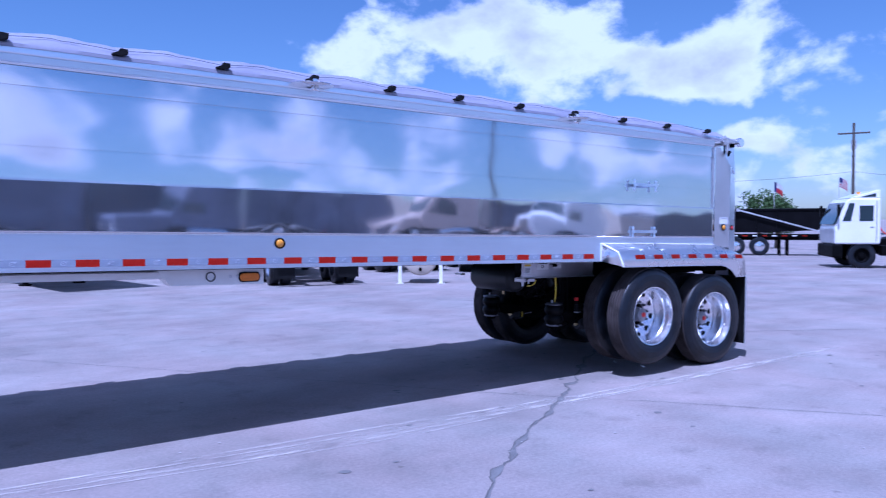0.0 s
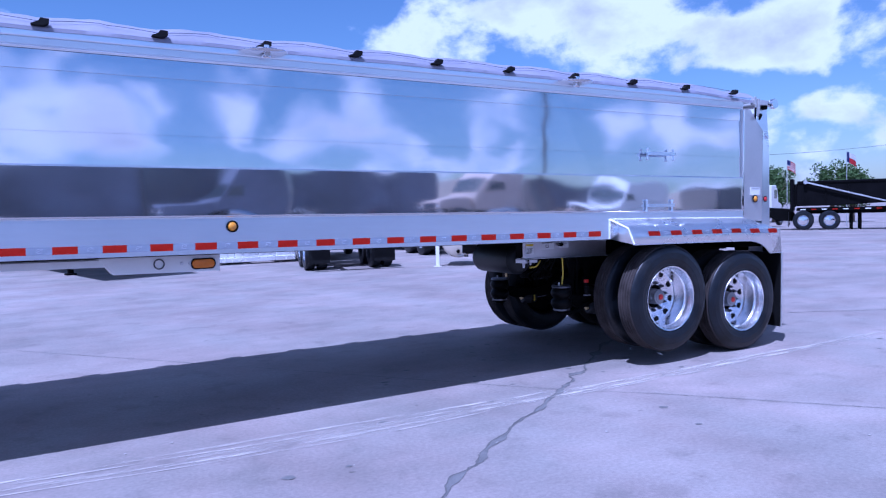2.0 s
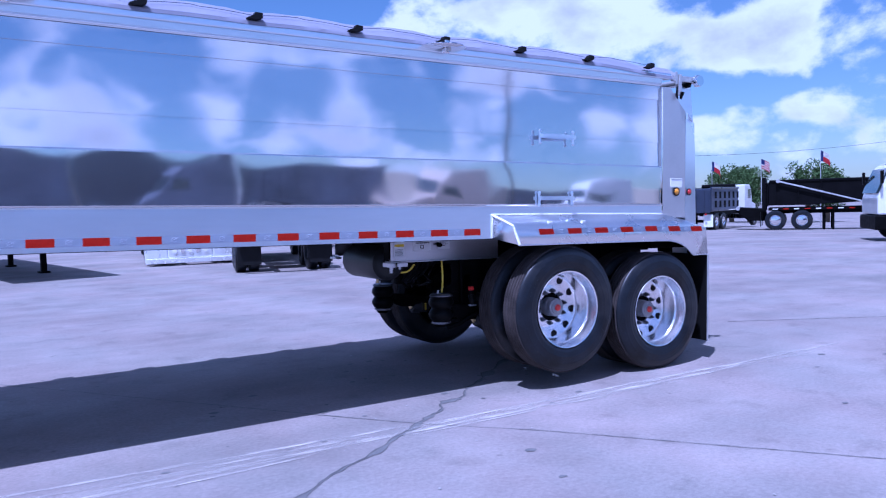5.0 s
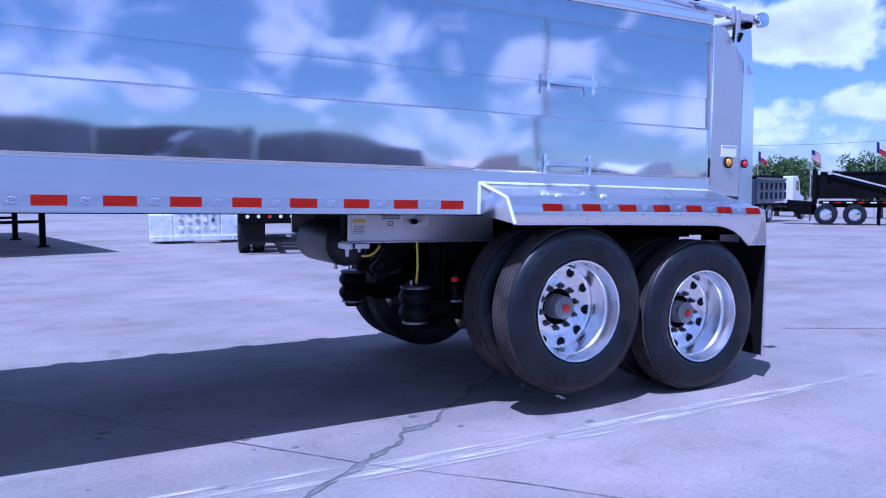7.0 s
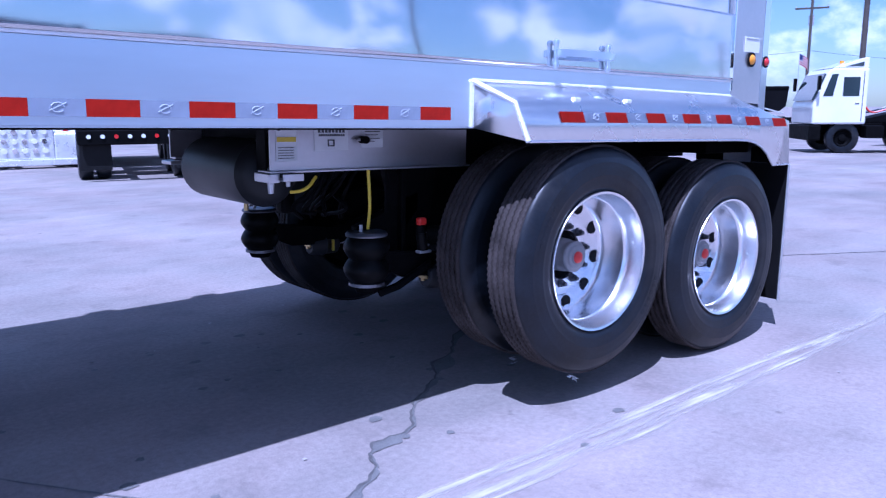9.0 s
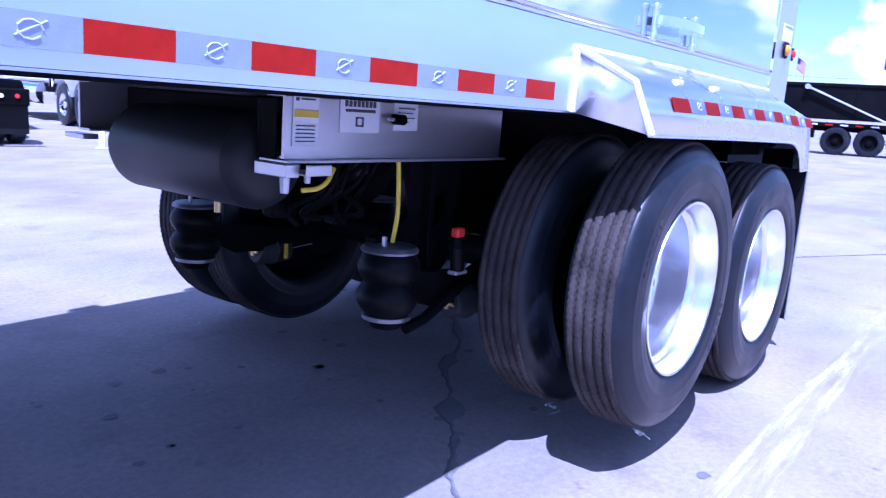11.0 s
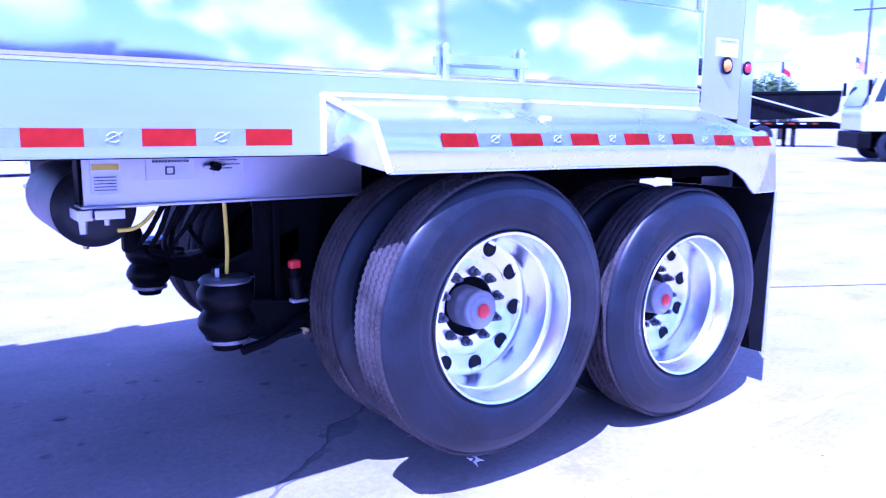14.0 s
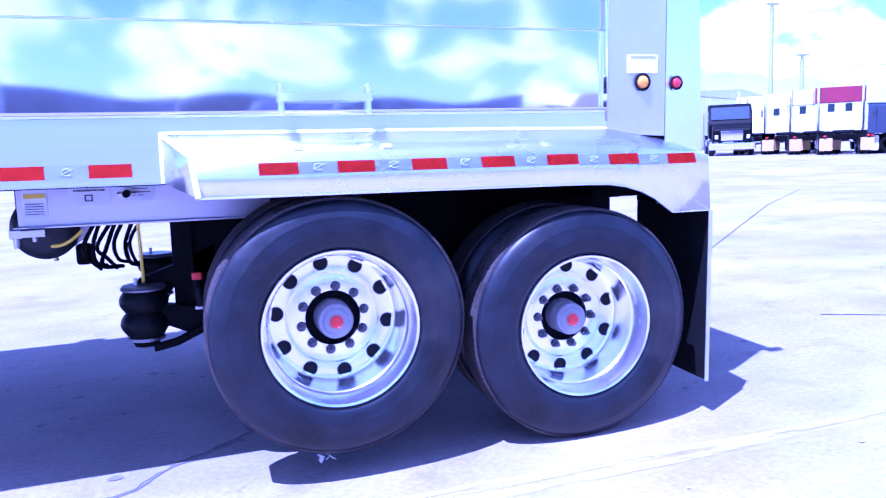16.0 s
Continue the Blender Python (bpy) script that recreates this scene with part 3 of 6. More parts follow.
# bottom rail with a bright upper lip and a small flange below
part("bottom_rail", section([(0.0, 1.214), (0.0, 1.462), (0.012, 1.474), (0.05, 1.474), (0.05, 1.214)], FRONT, REAR + 0.02), RAIL, trailer, "broad brushed aluminium bottom rail")
part("rail_lip", section([(-0.007, 1.464), (-0.007, 1.474), (0.014, 1.482), (0.014, 1.4745), (0.0, 1.4665)], FRONT, REAR), BEAD, trailer, "bright weld bead along the rail")
part("bottom_rail", section([(W, 1.214), (W, 1.474), (W - 0.05, 1.474), (W - 0.05, 1.214)], FRONT, REAR + 0.02), RAIL, trailer)
part("rail_flange", section([(0.012, 1.208), (0.012, 1.213), (0.10, 1.213), (0.10, 1.208)], FRONT, REAR), RAIL, trailer)
# underside shade is put into the colour, near-black all over
part("floor_plate", section([(0.10, 1.20), (0.10, 1.26), (W - 0.10, 1.26), (W - 0.10, 1.20)], FRONT, REAR), BLACK, trailer, "floor underside, its shade painted near-black")
part("front_wall", boxes((FRONT - 0.04, FRONT - 0.001, 0.02, W - 0.02, 1.214, 2.69), bevel=0.005), PLATE, trailer)
# top rail: two thin grooves, a soft band and a bright cap
part("top_rail", section([(0.012, 2.578), (0.006, 2.592), (0.012, 2.598), (0.006, 2.604), (0.003, 2.644), (0.006, 2.648), (0.07, 2.648), (0.07, 2.578)], FRONT, REAR), RAIL, trailer, "grooved aluminium top rail")
part("top_cap", section([(0.001, 2.6485), (-0.003, 2.658), (-0.003, 2.694), (0.004, 2.702), (0.08, 2.702), (0.08, 2.650)], FRONT, REAR + 0.12), RAIL, trailer, "bright cap rail")
part("top_rail", section([(W - 0.07, 2.578), (W - 0.07, 2.70), (W, 2.70), (W, 2.578)], FRONT, REAR), PLATE, trailer)

# tarp over the top, scalloped between its straps
HOOKS = [0.398 + 0.735 * k for k in range(-10, 3)]
bm = bmesh.new()
xs = [FRONT + (REAR + 0.25 - FRONT) * i / 180 for i in range(181)]
rows = []
for x in xs:
    u = (x - HOOKS[0]) / 0.735
    wave = 0.65 * math.sin(math.pi * (u % 1.0))
    ruck = 0.012 * noise.noise((x * 3.0, 0, 0)) + 0.008 * noise.noise((x * 9.0, 4.0, 0))
    drop = max(0.0, (x - 1.3) / 1.0) * 0.05
    prof = []
    for y, z in ((-0.010, 2.688 + 0.008 * wave), (-0.006, 2.714 + 0.010 * wave), (0.03, 2.744 + 0.012 * wave + ruck * 0.5), (0.08, 2.774 + 0.020 * wave + ruck), (0.16, 2.812 + 0.032 * wave + ruck), (0.6, 2.86 + 0.02 * wave), (W / 2, 2.90), (W - 0.6, 2.88), (W - 0.15, 2.83), (W - 0.02, 2.78), (W + 0.016, 2.70)):
        prof.append(bm.verts.new((x, y, z - drop)))
    rows.append(prof)
for a, b in zip(rows, rows[1:]):
    for k in range(len(a) - 1):
        bm.faces.new((a[k], a[k + 1], b[k + 1], b[k]))
part("tarp", bm, TARP, trailer, "rolled-out grey vinyl tarp with scalloped edge", smooth=True)
cord = []
for i in range(181):
    x = FRONT + (1.95 - FRONT) * i / 180
    u = ((x - HOOKS[0]) / 0.735) % 1.0
    lift = 0.036 * math.sin(math.pi * u) - 0.012 * (1 - abs(2 * u - 1)) * (u > 0.5)
    cord.append((x, 0.016 + 1.3 * lift, 2.757 + lift))
part("tarp_cord", tube(cord, 0.0026, 6), CORD, trailer, "thin dark tie-down cord")
for i, x in enumerate(HOOKS):
    strap = prism([(x - 0.055, 2.722), (x + 0.012, 2.718), (x + 0.05, 2.735), (x + 0.052, 2.768), (x + 0.0, 2.772), (x - 0.01, 2.745), (x - 0.055, 2.733)], -0.036, 0.012, 0.004)
    part("tarp_strap", strap, FLAP, trailer, "black rubber tie-down strap")
    far_strap = boxes((x - 0.06, x + 0.06, W + 0.018, W + 0.05, 2.70, 2.79), (x - 0.03, x + 0.04, W - 0.10, W + 0.018, 2.80, 2.925), bevel=0.006)
    part("tarp_strap", far_strap, FLAP, trailer)


def latch(x):
    """A tarp stop: a round saucer, an upright clamp and a bolt."""
    base = part("tarp_latch", lathe([(0.0, 2.668), (0.14, 2.672), (0.18, 2.684), (0.175, 2.690), (0.0, 2.694)], 24, center=(x - 0.01, -0.02, 0), axis="Z"), CHROME, trailer, "polished saucer-shaped tarp stop", smooth=True)
    part("clamp", boxes((x - 0.02, x + 0.02, -0.075, -0.03, 2.645, 2.735), (x - 0.035, x + 0.035, -0.06, -0.02, 2.64, 2.66), bevel=0.006), CHROME, base)
    part("bolt", rod(bmesh.new(), (x, -0.10, 2.66), (x, -0.07, 2.66), 0.016, seg=12), GALV, base)


for x in (-0.335, -3.275, -6.215):
    latch(x)


def grab_handle(x0, x1, z):
    """A flat oval loop of bar held at its ends by two short posts against the wall."""
    mid, half = (x0 + x1) / 2, (x1 - x0) / 2 + 0.014
    loop = [(mid + half * math.cos(2 * math.pi * k / 40), -0.045 - 0.052 * math.sin(2 * math.pi * k / 40)) for k in range(40)]
    bm = bmesh.new()
    rows = []
    for k, (x, y) in enumerate(loop):
        a = 2 * math.pi * k / 40
        inx, iny = x - 0.011 * math.cos(a), y + 0.011 * math.sin(a)
        rows.append([bm.verts.new(p) for p in ((x, y, z - 0.066), (x, y, z - 0.036), (inx, iny, z - 0.036), (inx, iny, z - 0.066))])
    for k in range(40):
        r, s = rows[k], rows[(k + 1) % 40]
        for j in range(4):
            bm.faces.new((r[j], r[(j + 1) % 4], s[(j + 1) % 4], s[j]))
    h = part("grab_handle", bm, RAIL, trailer, "oval aluminium grab step between two posts", smooth=True)
    for x in (x0, x1):
        part("post", rod(bmesh.new(), (x, -0.028, z - 0.105), (x, -0.028, z - 0.008), 0.011, seg=12), RAIL, h, smooth=True)
        for zz in (z - 0.105, z - 0.008):
            part("post_knob", lathe([(0.0, zz - 0.016), (0.011, zz - 0.012), (0.015, zz), (0.011, zz + 0.012), (0.0, zz + 0.016)], 14, center=(x, -0.028, 0), axis="Z"), RAIL, h, smooth=True)


grab_handle(0.577, 0.932, 1.587)
grab_handle(0.588, 0.943, 2.103)

# rear corner post: a flat face, then one turned away, cut off at the top
face_a = [(2.052, 1.365), (2.365, 1.350), (2.365, 2.36), (2.30, 2.42), (2.16, 2.572), (2.052, 2.572)]
part("corner_post", prism(face_a, -0.002, 0.05, 0.003), PLATE, trailer, "satin aluminium rear corner post")
bm = bmesh.new()
b0 = [(2.367, 1.20), (2.665, 1.20), (2.64, 1.7), (2.605, 2.26), (2.50, 2.34), (2.367, 2.36)]
front = [bm.verts.new((x, -0.002 + (x - 2.367) * 0.42, z)) for x, z in b0]
rear = [bm.verts.new((x, 0.16, z)) for x, z in b0]
bm.faces.new(front)
bm.faces.new(list(reversed(rear)))
for i in range(len(b0)):
    j = (i + 1) % len(b0)
    bm.faces.new((front[i], rear[i], rear[j], front[j]))
part("corner_wing", bm, RAIL, trailer, "bright angled wing of the rear corner")
part("corner_gusset", prism([(2.30, 2.42), (2.45, 2.34), (2.51, 2.27), (2.47, 2.60), (2.30, 2.60)], 0.03, 0.06, 0.003), RAIL, trailer)
part("edge_bead", boxes((2.044, 2.058, -0.008, 0.004, 1.42, 2.565), bevel=0.003), CHROME, trailer)
part("corner_post", boxes((2.052, 2.56, W - 0.05, W, 1.21, 2.57), bevel=0.004), PLATE, trailer)
part("tailgate", boxes((2.40, 2.47, 0.14, W - 0.07, 1.16, 2.56), bevel=0.006), PLATE, trailer, "aluminium tailgate")
for y in (0.5, 0.95, 1.4, 1.85):
    part("tailgate_rib", boxes((2.472, 2.53, y - 0.05, y + 0.05, 1.18, 2.5), bevel=0.008), RAIL, trailer)
part("rear_sill", boxes((2.06, 2.55, 0.135, W - 0.06, 1.06, 1.15), bevel=0.006), BLACK, trailer)
# roller of the tarp at the rear
part("tarp_roller", rod(bmesh.new(), (2.46, -0.02, 2.66), (2.46, W, 2.66), 0.035, seg=20), GALV, trailer, "round tarp roller tube")
part("roller_end", lathe([(0.0, -0.03), (0.05, -0.03), (0.055, -0.02), (0.055, 0.02), (0.0, 0.02)], 24, center=(2.50, -0.03, 2.655)), CHROME, trailer, "chrome roller end cap", smooth=True)
part("roller_bracket", boxes((2.18, 2.47, -0.02, 0.02, 2.635, 2.69), (2.24, 2.28, -0.035, -0.015, 2.50, 2.70), (2.20, 2.23, -0.03, -0.012, 2.60, 2.72), bevel=0.005), GALV, trailer)
part("bracket_bolt", rod(bmesh.new(), (2.27, -0.05, 2.53), (2.25, -0.045, 2.47), 0.018, 0.012, 10), BLACK, trailer)
part("hinge_pin", rod(bmesh.new(), (2.41, -0.01, 2.615), (2.41, 0.12, 2.615), 0.025, seg=14), BLACK, trailer)

# lamps and the placard on the corner post


def marker(x, y, z, r, lens, label, depth=0.025):
    lamp = part("marker_lamp", lathe([(0.0, y - depth), (r * 0.5, y - depth * 0.95), (r * 0.85, y - depth * 0.6), (r, y), (0.0, y)], 20, center=(x, 0, z)), lens, trailer, label, smooth=True)
    part("grommet", lathe([(r * 0.98, y + 0.001), (r * 1.28, y - 0.004), (r * 1.30, y - 0.010), (r * 1.05, y - 0.012), (r * 0.98, y - 0.006)], 20, center=(x, 0, z), close=True), FLAP, lamp)


marker(2.238, -0.003, 1.600, 0.032, AMBER, "round amber marker lamp")
marker(2.434, 0.018, 1.598, 0.026, RED_LENS, "round red marker lamp")
marker(-3.543, -0.001, 1.405, 0.034, AMBER, "round amber side lamp")
marker(-7.2, -0.001, 1.405, 0.034, AMBER, "round amber side lamp")
plac = part("placard", boxes((2.160, 2.318, -0.008, -0.0035, 1.640, 1.724), bevel=0.001), PAPER, trailer, "small white placard with small print")
part("print_line", boxes((2.172, 2.306, -0.0105, -0.0085, 1.712, 1.718)), GALV, plac)

# tape along the bottom rail: red and white pieces in turn
P = 0.3048
bm_r = boxes((-0.0762, 0.0762, -0.0042, -0.0012, 0, 0.0508))
bm_w = boxes((-0.0755, 0.0755, -0.0040, -0.0012, 0, 0.0508))
red_piece = white_piece = None


def mark_mesh():
    """The faint pale swirl printed on each white piece."""
    pts = [(0.018 * math.cos(a), -0.0048, 0.026 + 0.014 * math.sin(a)) for a in [k * 0.7 for k in range(9)]]
    bm = tube(pts, 0.0016, 5)
    rod(bm, (-0.022, -0.0048, 0.016), (0.024, -0.0048, 0.04), 0.0015, seg=5)
    return bm


mark_piece = None
for k in range(24):
    x = -P / 4 - P * k
    if red_piece is None:
        red_piece = part("red_tape", bm_r, RED_TAPE, trailer, "red reflective tape")
        red_piece.location = (x, 0, 1.24)
        white_piece = part("white_tape", bm_w, WHITE_TAPE, trailer, "silvery white reflective tape")
        white_piece.location = (x - P / 2, 0, 1.24)
        mark_piece = part("tape_mark", mark_mesh(), MARK, white_piece)
    else:
        again(red_piece, Matrix.Translation((x, 0, 1.24)))
        w = again(white_piece, Matrix.Translation((x - P / 2, 0, 1.24)))
        again(mark_piece, Matrix.Identity(4), w)

# ---- fender over the tandem ----
# stations along the fender: x at wall, break and lower edge, then (y, z) of each
STATIONS = [
    ((0.113, 0.217, 0.238), (0.0, 1.400), (-0.148, 1.311), (-0.208, 1.158)),
    ((1.00, 1.00, 1.00), (0.0, 1.398), (-0.148, 1.311), (-0.208, 1.156)),
    ((1.85, 1.85, 1.85), (0.0, 1.392), (-0.148, 1.308), (-0.206, 1.150)),
    ((2.05, 2.00, 1.97), (0.0, 1.388), (-0.148, 1.305), (-0.204, 1.146)),
    ((2.13, 2.10, 2.06), (0.0, 1.375), (-0.148, 1.300), (-0.201, 1.132)),
    ((2.22, 2.20, 2.14), (0.0, 1.358), (-0.148, 1.294), (-0.197, 1.108)),
    ((2.32, 2.30, 2.22), (0.01, 1.340), (-0.148, 1.286), (-0.191, 1.070)),
    ((2.40, 2.38, 2.28), (0.027, 1.324), (-0.147, 1.279), (-0.184, 1.028)),
    ((2.46, 2.45, 2.32), (0.045, 1.311), (-0.147, 1.270), (-0.180, 1.002)),
    ((2.535, 2.53, 2.535), (0.07, 1.290), (-0.146, 1.255), (-0.165, 1.000)),
]


def inset(x):
    """The fender's outer edge draws in a little towards the rear."""
    return 0.036 * min(1.0, max(0.0, (x - 0.6) / 1.9))


STATIONS = [(xs3, a, (b[0] + inset(xs3[1]), b[1]), (c[0] + inset(xs3[2]), c[1])) for xs3, a, b, c in STATIONS]


def fender_sheet():
    bm = bmesh.new()
    rows = []
    for xs3, a, b, c in STATIONS:
        rows.append([bm.verts.new((x, y, z)) for x, (y, z) in zip(xs3, (a, b, c))])
    for r, s in zip(rows, rows[1:]):
        for k in range(2):
            bm.faces.new((r[k], r[k + 1], s[k + 1], s[k]))
    low = bm.verts.new((0.113, 0.0, 1.212))
    bm.faces.new((rows[0][0], low, rows[0][2], rows[0][1]))
    # return flange at the rear and a lip under the outer edge
    last = rows[-1]
    inner = [bm.verts.new((2.53, 0.30, z)) for z in (1.29, 1.0)]
    bm.faces.new((last[0], last[1], last[2], inner[1], inner[0]))
    return bm


fender = part("fender", fender_sheet(), SHEET, trailer, "bent bright aluminium wheel fender", smooth=True)
sol = fender.modifiers.new("thickness", "SOLIDIFY")
sol.thickness, sol.offset = 0.005, 0.0
lip = [(x[2], c[0] + 0.004, c[1]) for x, a, b, c in STATIONS]
part("fender_lip", tube([(x, y, z) for x, y, z in lip], 0.007, 8), SHEET, fender)
weld = [(0.113, -0.003, 1.212), (0.113, -0.003, 1.400), (0.217, -0.149, 1.312), (0.238, -0.209, 1.158)]
part("weld_bead", tube(weld[1:], 0.012, 8), BEAD, fender, "bright weld bead")
part("weld_bead", tube(weld[:2], 0.010, 8), BEAD, fender)
part("weld_bead", tube([(0.113, -0.003, 1.402), (1.0, -0.003, 1.400), (2.05, -0.003, 1.390)], 0.008, 8), BEAD, fender)
fender_marks = []
for k in range(7):
    for kind in (0, 1):
        x0 = 0.463 + P * k - (P / 2 if kind else 0)
        drop = 0.012 * max(0, k - 4) * 0.5
        z0, y0, z1, y1 = 1.236 - drop, -0.1815, 1.282 - drop, -0.1635
        bm = bmesh.new()
        v = [bm.verts.new(p) for p in ((x0, y0 + inset(x0), z0), (x0 + 0.151, y0 + inset(x0 + 0.151), z0), (x0 + 0.151, y1 + inset(x0 + 0.151), z1), (x0, y1 + inset(x0), z1))]
        bm.faces.new(v)
        bmesh.ops.solidify(bm, geom=list(bm.faces), thickness=0.002)
        if kind and k == 0:
            bm.free()
            continue
        part("white_tape" if kind else "red_tape", bm, WHITE_TAPE if kind else RED_TAPE, fender, "silvery reflective tape" if kind else "red reflective tape")
        if kind:
            swirl = mark_mesh()
            bmesh.ops.transform(swirl, matrix=Matrix.Translation((x0 + 0.0755, y0 + 0.001 + inset(x0), z0)) @ pose(0, 0, 0, -21.4, 0, 0), verts=swirl.verts)
            fender_marks.append(swirl)
for swirl in fender_marks:
    part("tape_mark", swirl, MARK, fender)
for x in (0.62, 0.98):
    part("fender_clip", boxes((x - 0.02, x + 0.02, -0.13, -0.10, 1.325, 1.345), bevel=0.006), BEAD, fender)
# far fender, plain
part("fender", section([(W, 1.40), (W + 0.148, 1.311), (W + 0.208, 1.158), (W + 0.2, 1.158), (W + 0.142, 1.305), (W, 1.39)], 0.12, 2.53), SHEET, trailer)

# mudflaps behind the rear tyres
part("mudflap", boxes((2.532, 2.544, -0.128, 0.50, 0.165, 1.0), bevel=0.004), FLAP, trailer, "black rubber mudflap")
part("flap_bracket", boxes((2.530, 2.545, -0.05, 0.50, 1.001, 1.10), bevel=0.003), BLACK, trailer)
part("flap_edge", boxes((2.528, 2.548, -0.136, -0.1285, 0.160, 1.0), bevel=0.002), GALV, trailer, "bright flap edge strip")
part("mudflap", boxes((2.518, 2.530, W - 0.50, W + 0.172, 0.17, 1.0), bevel=0.004), FLAP, trailer)

# ---- wheels ----
R = 0.535
prof = [(0.322, -0.088), (0.332, -0.108), (0.348, -0.118), (0.362, -0.1215), (0.378, -0.1235), (0.395, -0.1262), (0.398, -0.1272), (0.402, -0.1268), (0.418, -0.1272), (0.436, -0.1262), (0.453, -0.1238), (0.456, -0.1240), (0.460, -0.1222), (0.476, -0.1168), (0.490, -0.1105), (0.502, -0.1040), (0.513, -0.0960), (0.5225, -0.0850)]
ribs = []
for y0, y1 in ((-0.080, -0.056), (-0.050, -0.022), (-0.015, 0.015), (0.022, 0.050), (0.056, 0.080)):
    ribs += [(R - 0.012, y0 - 0.001), (R, y0 + 0.002), (R, y0 + 0.009), (R, y1 - 0.009), (R, y1 - 0.002), (R - 0.012, y1 + 0.001)]
outline = prof + ribs + [(r, -y) for r, y in reversed(prof)]
SEG = 252
tyre_bm = lathe(outline + [(0.33, 0.08), (0.33, -0.08)], SEG, close=True)
for v in tyre_bm.verts:
    r = math.hypot(v.co.x, v.co.z)
    if r > R - 0.013 and abs(v.co.y) < 0.0805:
        k = round(math.atan2(v.co.z, v.co.x) / (2 * math.pi) * SEG)
        edge = min(abs(abs(v.co.y) - e) for e in (0.0130, 0.0240, 0.0480, 0.0580, 0.0780))
        if r > R - 0.001 and edge < 0.0005 and k % 2:
            v.co.x *= (R - 0.007) / R
            v.co.z *= (R - 0.007) / R
        v.co.y += (0.001, -0.001)[k % 2]
tyre_me = bpy.data.meshes.new("tyre")
bmesh.ops.recalc_face_normals(tyre_bm, faces=tyre_bm.faces)
for f in tyre_bm.faces:
    c = f.calc_center_median()
    f.material_index = 1 if math.hypot(c.x, c.z) > 0.515 and abs(c.y) < 0.082 else 0
    f.smooth = True
tyre_bm.to_mesh(tyre_me)
tyre_bm.free()
tyre_me.materials.append(RUBBER)
tyre_me.materials.append(TREAD)
tyre_me.set_sharp_from_angle(angle=radians(35))

# deep-dished polished wheel, its face turned to -y
rim_profile = [(0.324, -0.080), (0.328, -0.106), (0.323, -0.116), (0.313, -0.112), (0.308, -0.090), (0.303, -0.074), (0.298, -0.045), (0.294, -0.020), (0.288, -0.014), (0.284, 0.092), (0.278, 0.116), (0.268, 0.126), (0.255, 0.129), (0.205, 0.129), (0.201, 0.1275), (0.197, 0.121), (0.190, 0.118), (0.120, 0.118), (0.117, 0.131), (0.117, 0.160)]
rim_bm = lathe(rim_profile, 64)
# hand holes are flat dark discs that paint the shade inside them
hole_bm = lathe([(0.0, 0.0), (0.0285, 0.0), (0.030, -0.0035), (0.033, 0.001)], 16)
nut_bm = rod(bmesh.new(), (0, 0.0, 0), (0, -0.024, 0), 0.0185, 0.0165, 6)
rod(nut_bm, (0, -0.0235, 0), (0, -0.040, 0), 0.011, 0.010, 8)
well_bm = lathe([(0.0, 0.0), (0.0215, 0.0), (0.022, 0.001)], 14)
hub_bm = lathe([(0.080, 0.158), (0.080, 0.110), (0.078, 0.096), (0.074, 0.088), (0.073, 0.060), (0.076, 0.056), (0.076, 0.047), (0.071, 0.041), (0.058, 0.039), (0.052, 0.032), (0.036, 0.030), (0.034, 0.026), (0.0, 0.026)], 40)
cap_bm = lathe([(0.029, 0.027), (0.027, 0.019), (0.019, 0.013), (0.0, 0.012)], 24)
back_bm = lathe([(0.06, 0.160), (0.26, 0.158), (0.30, 0.128), (0.325, 0.085)], 48)


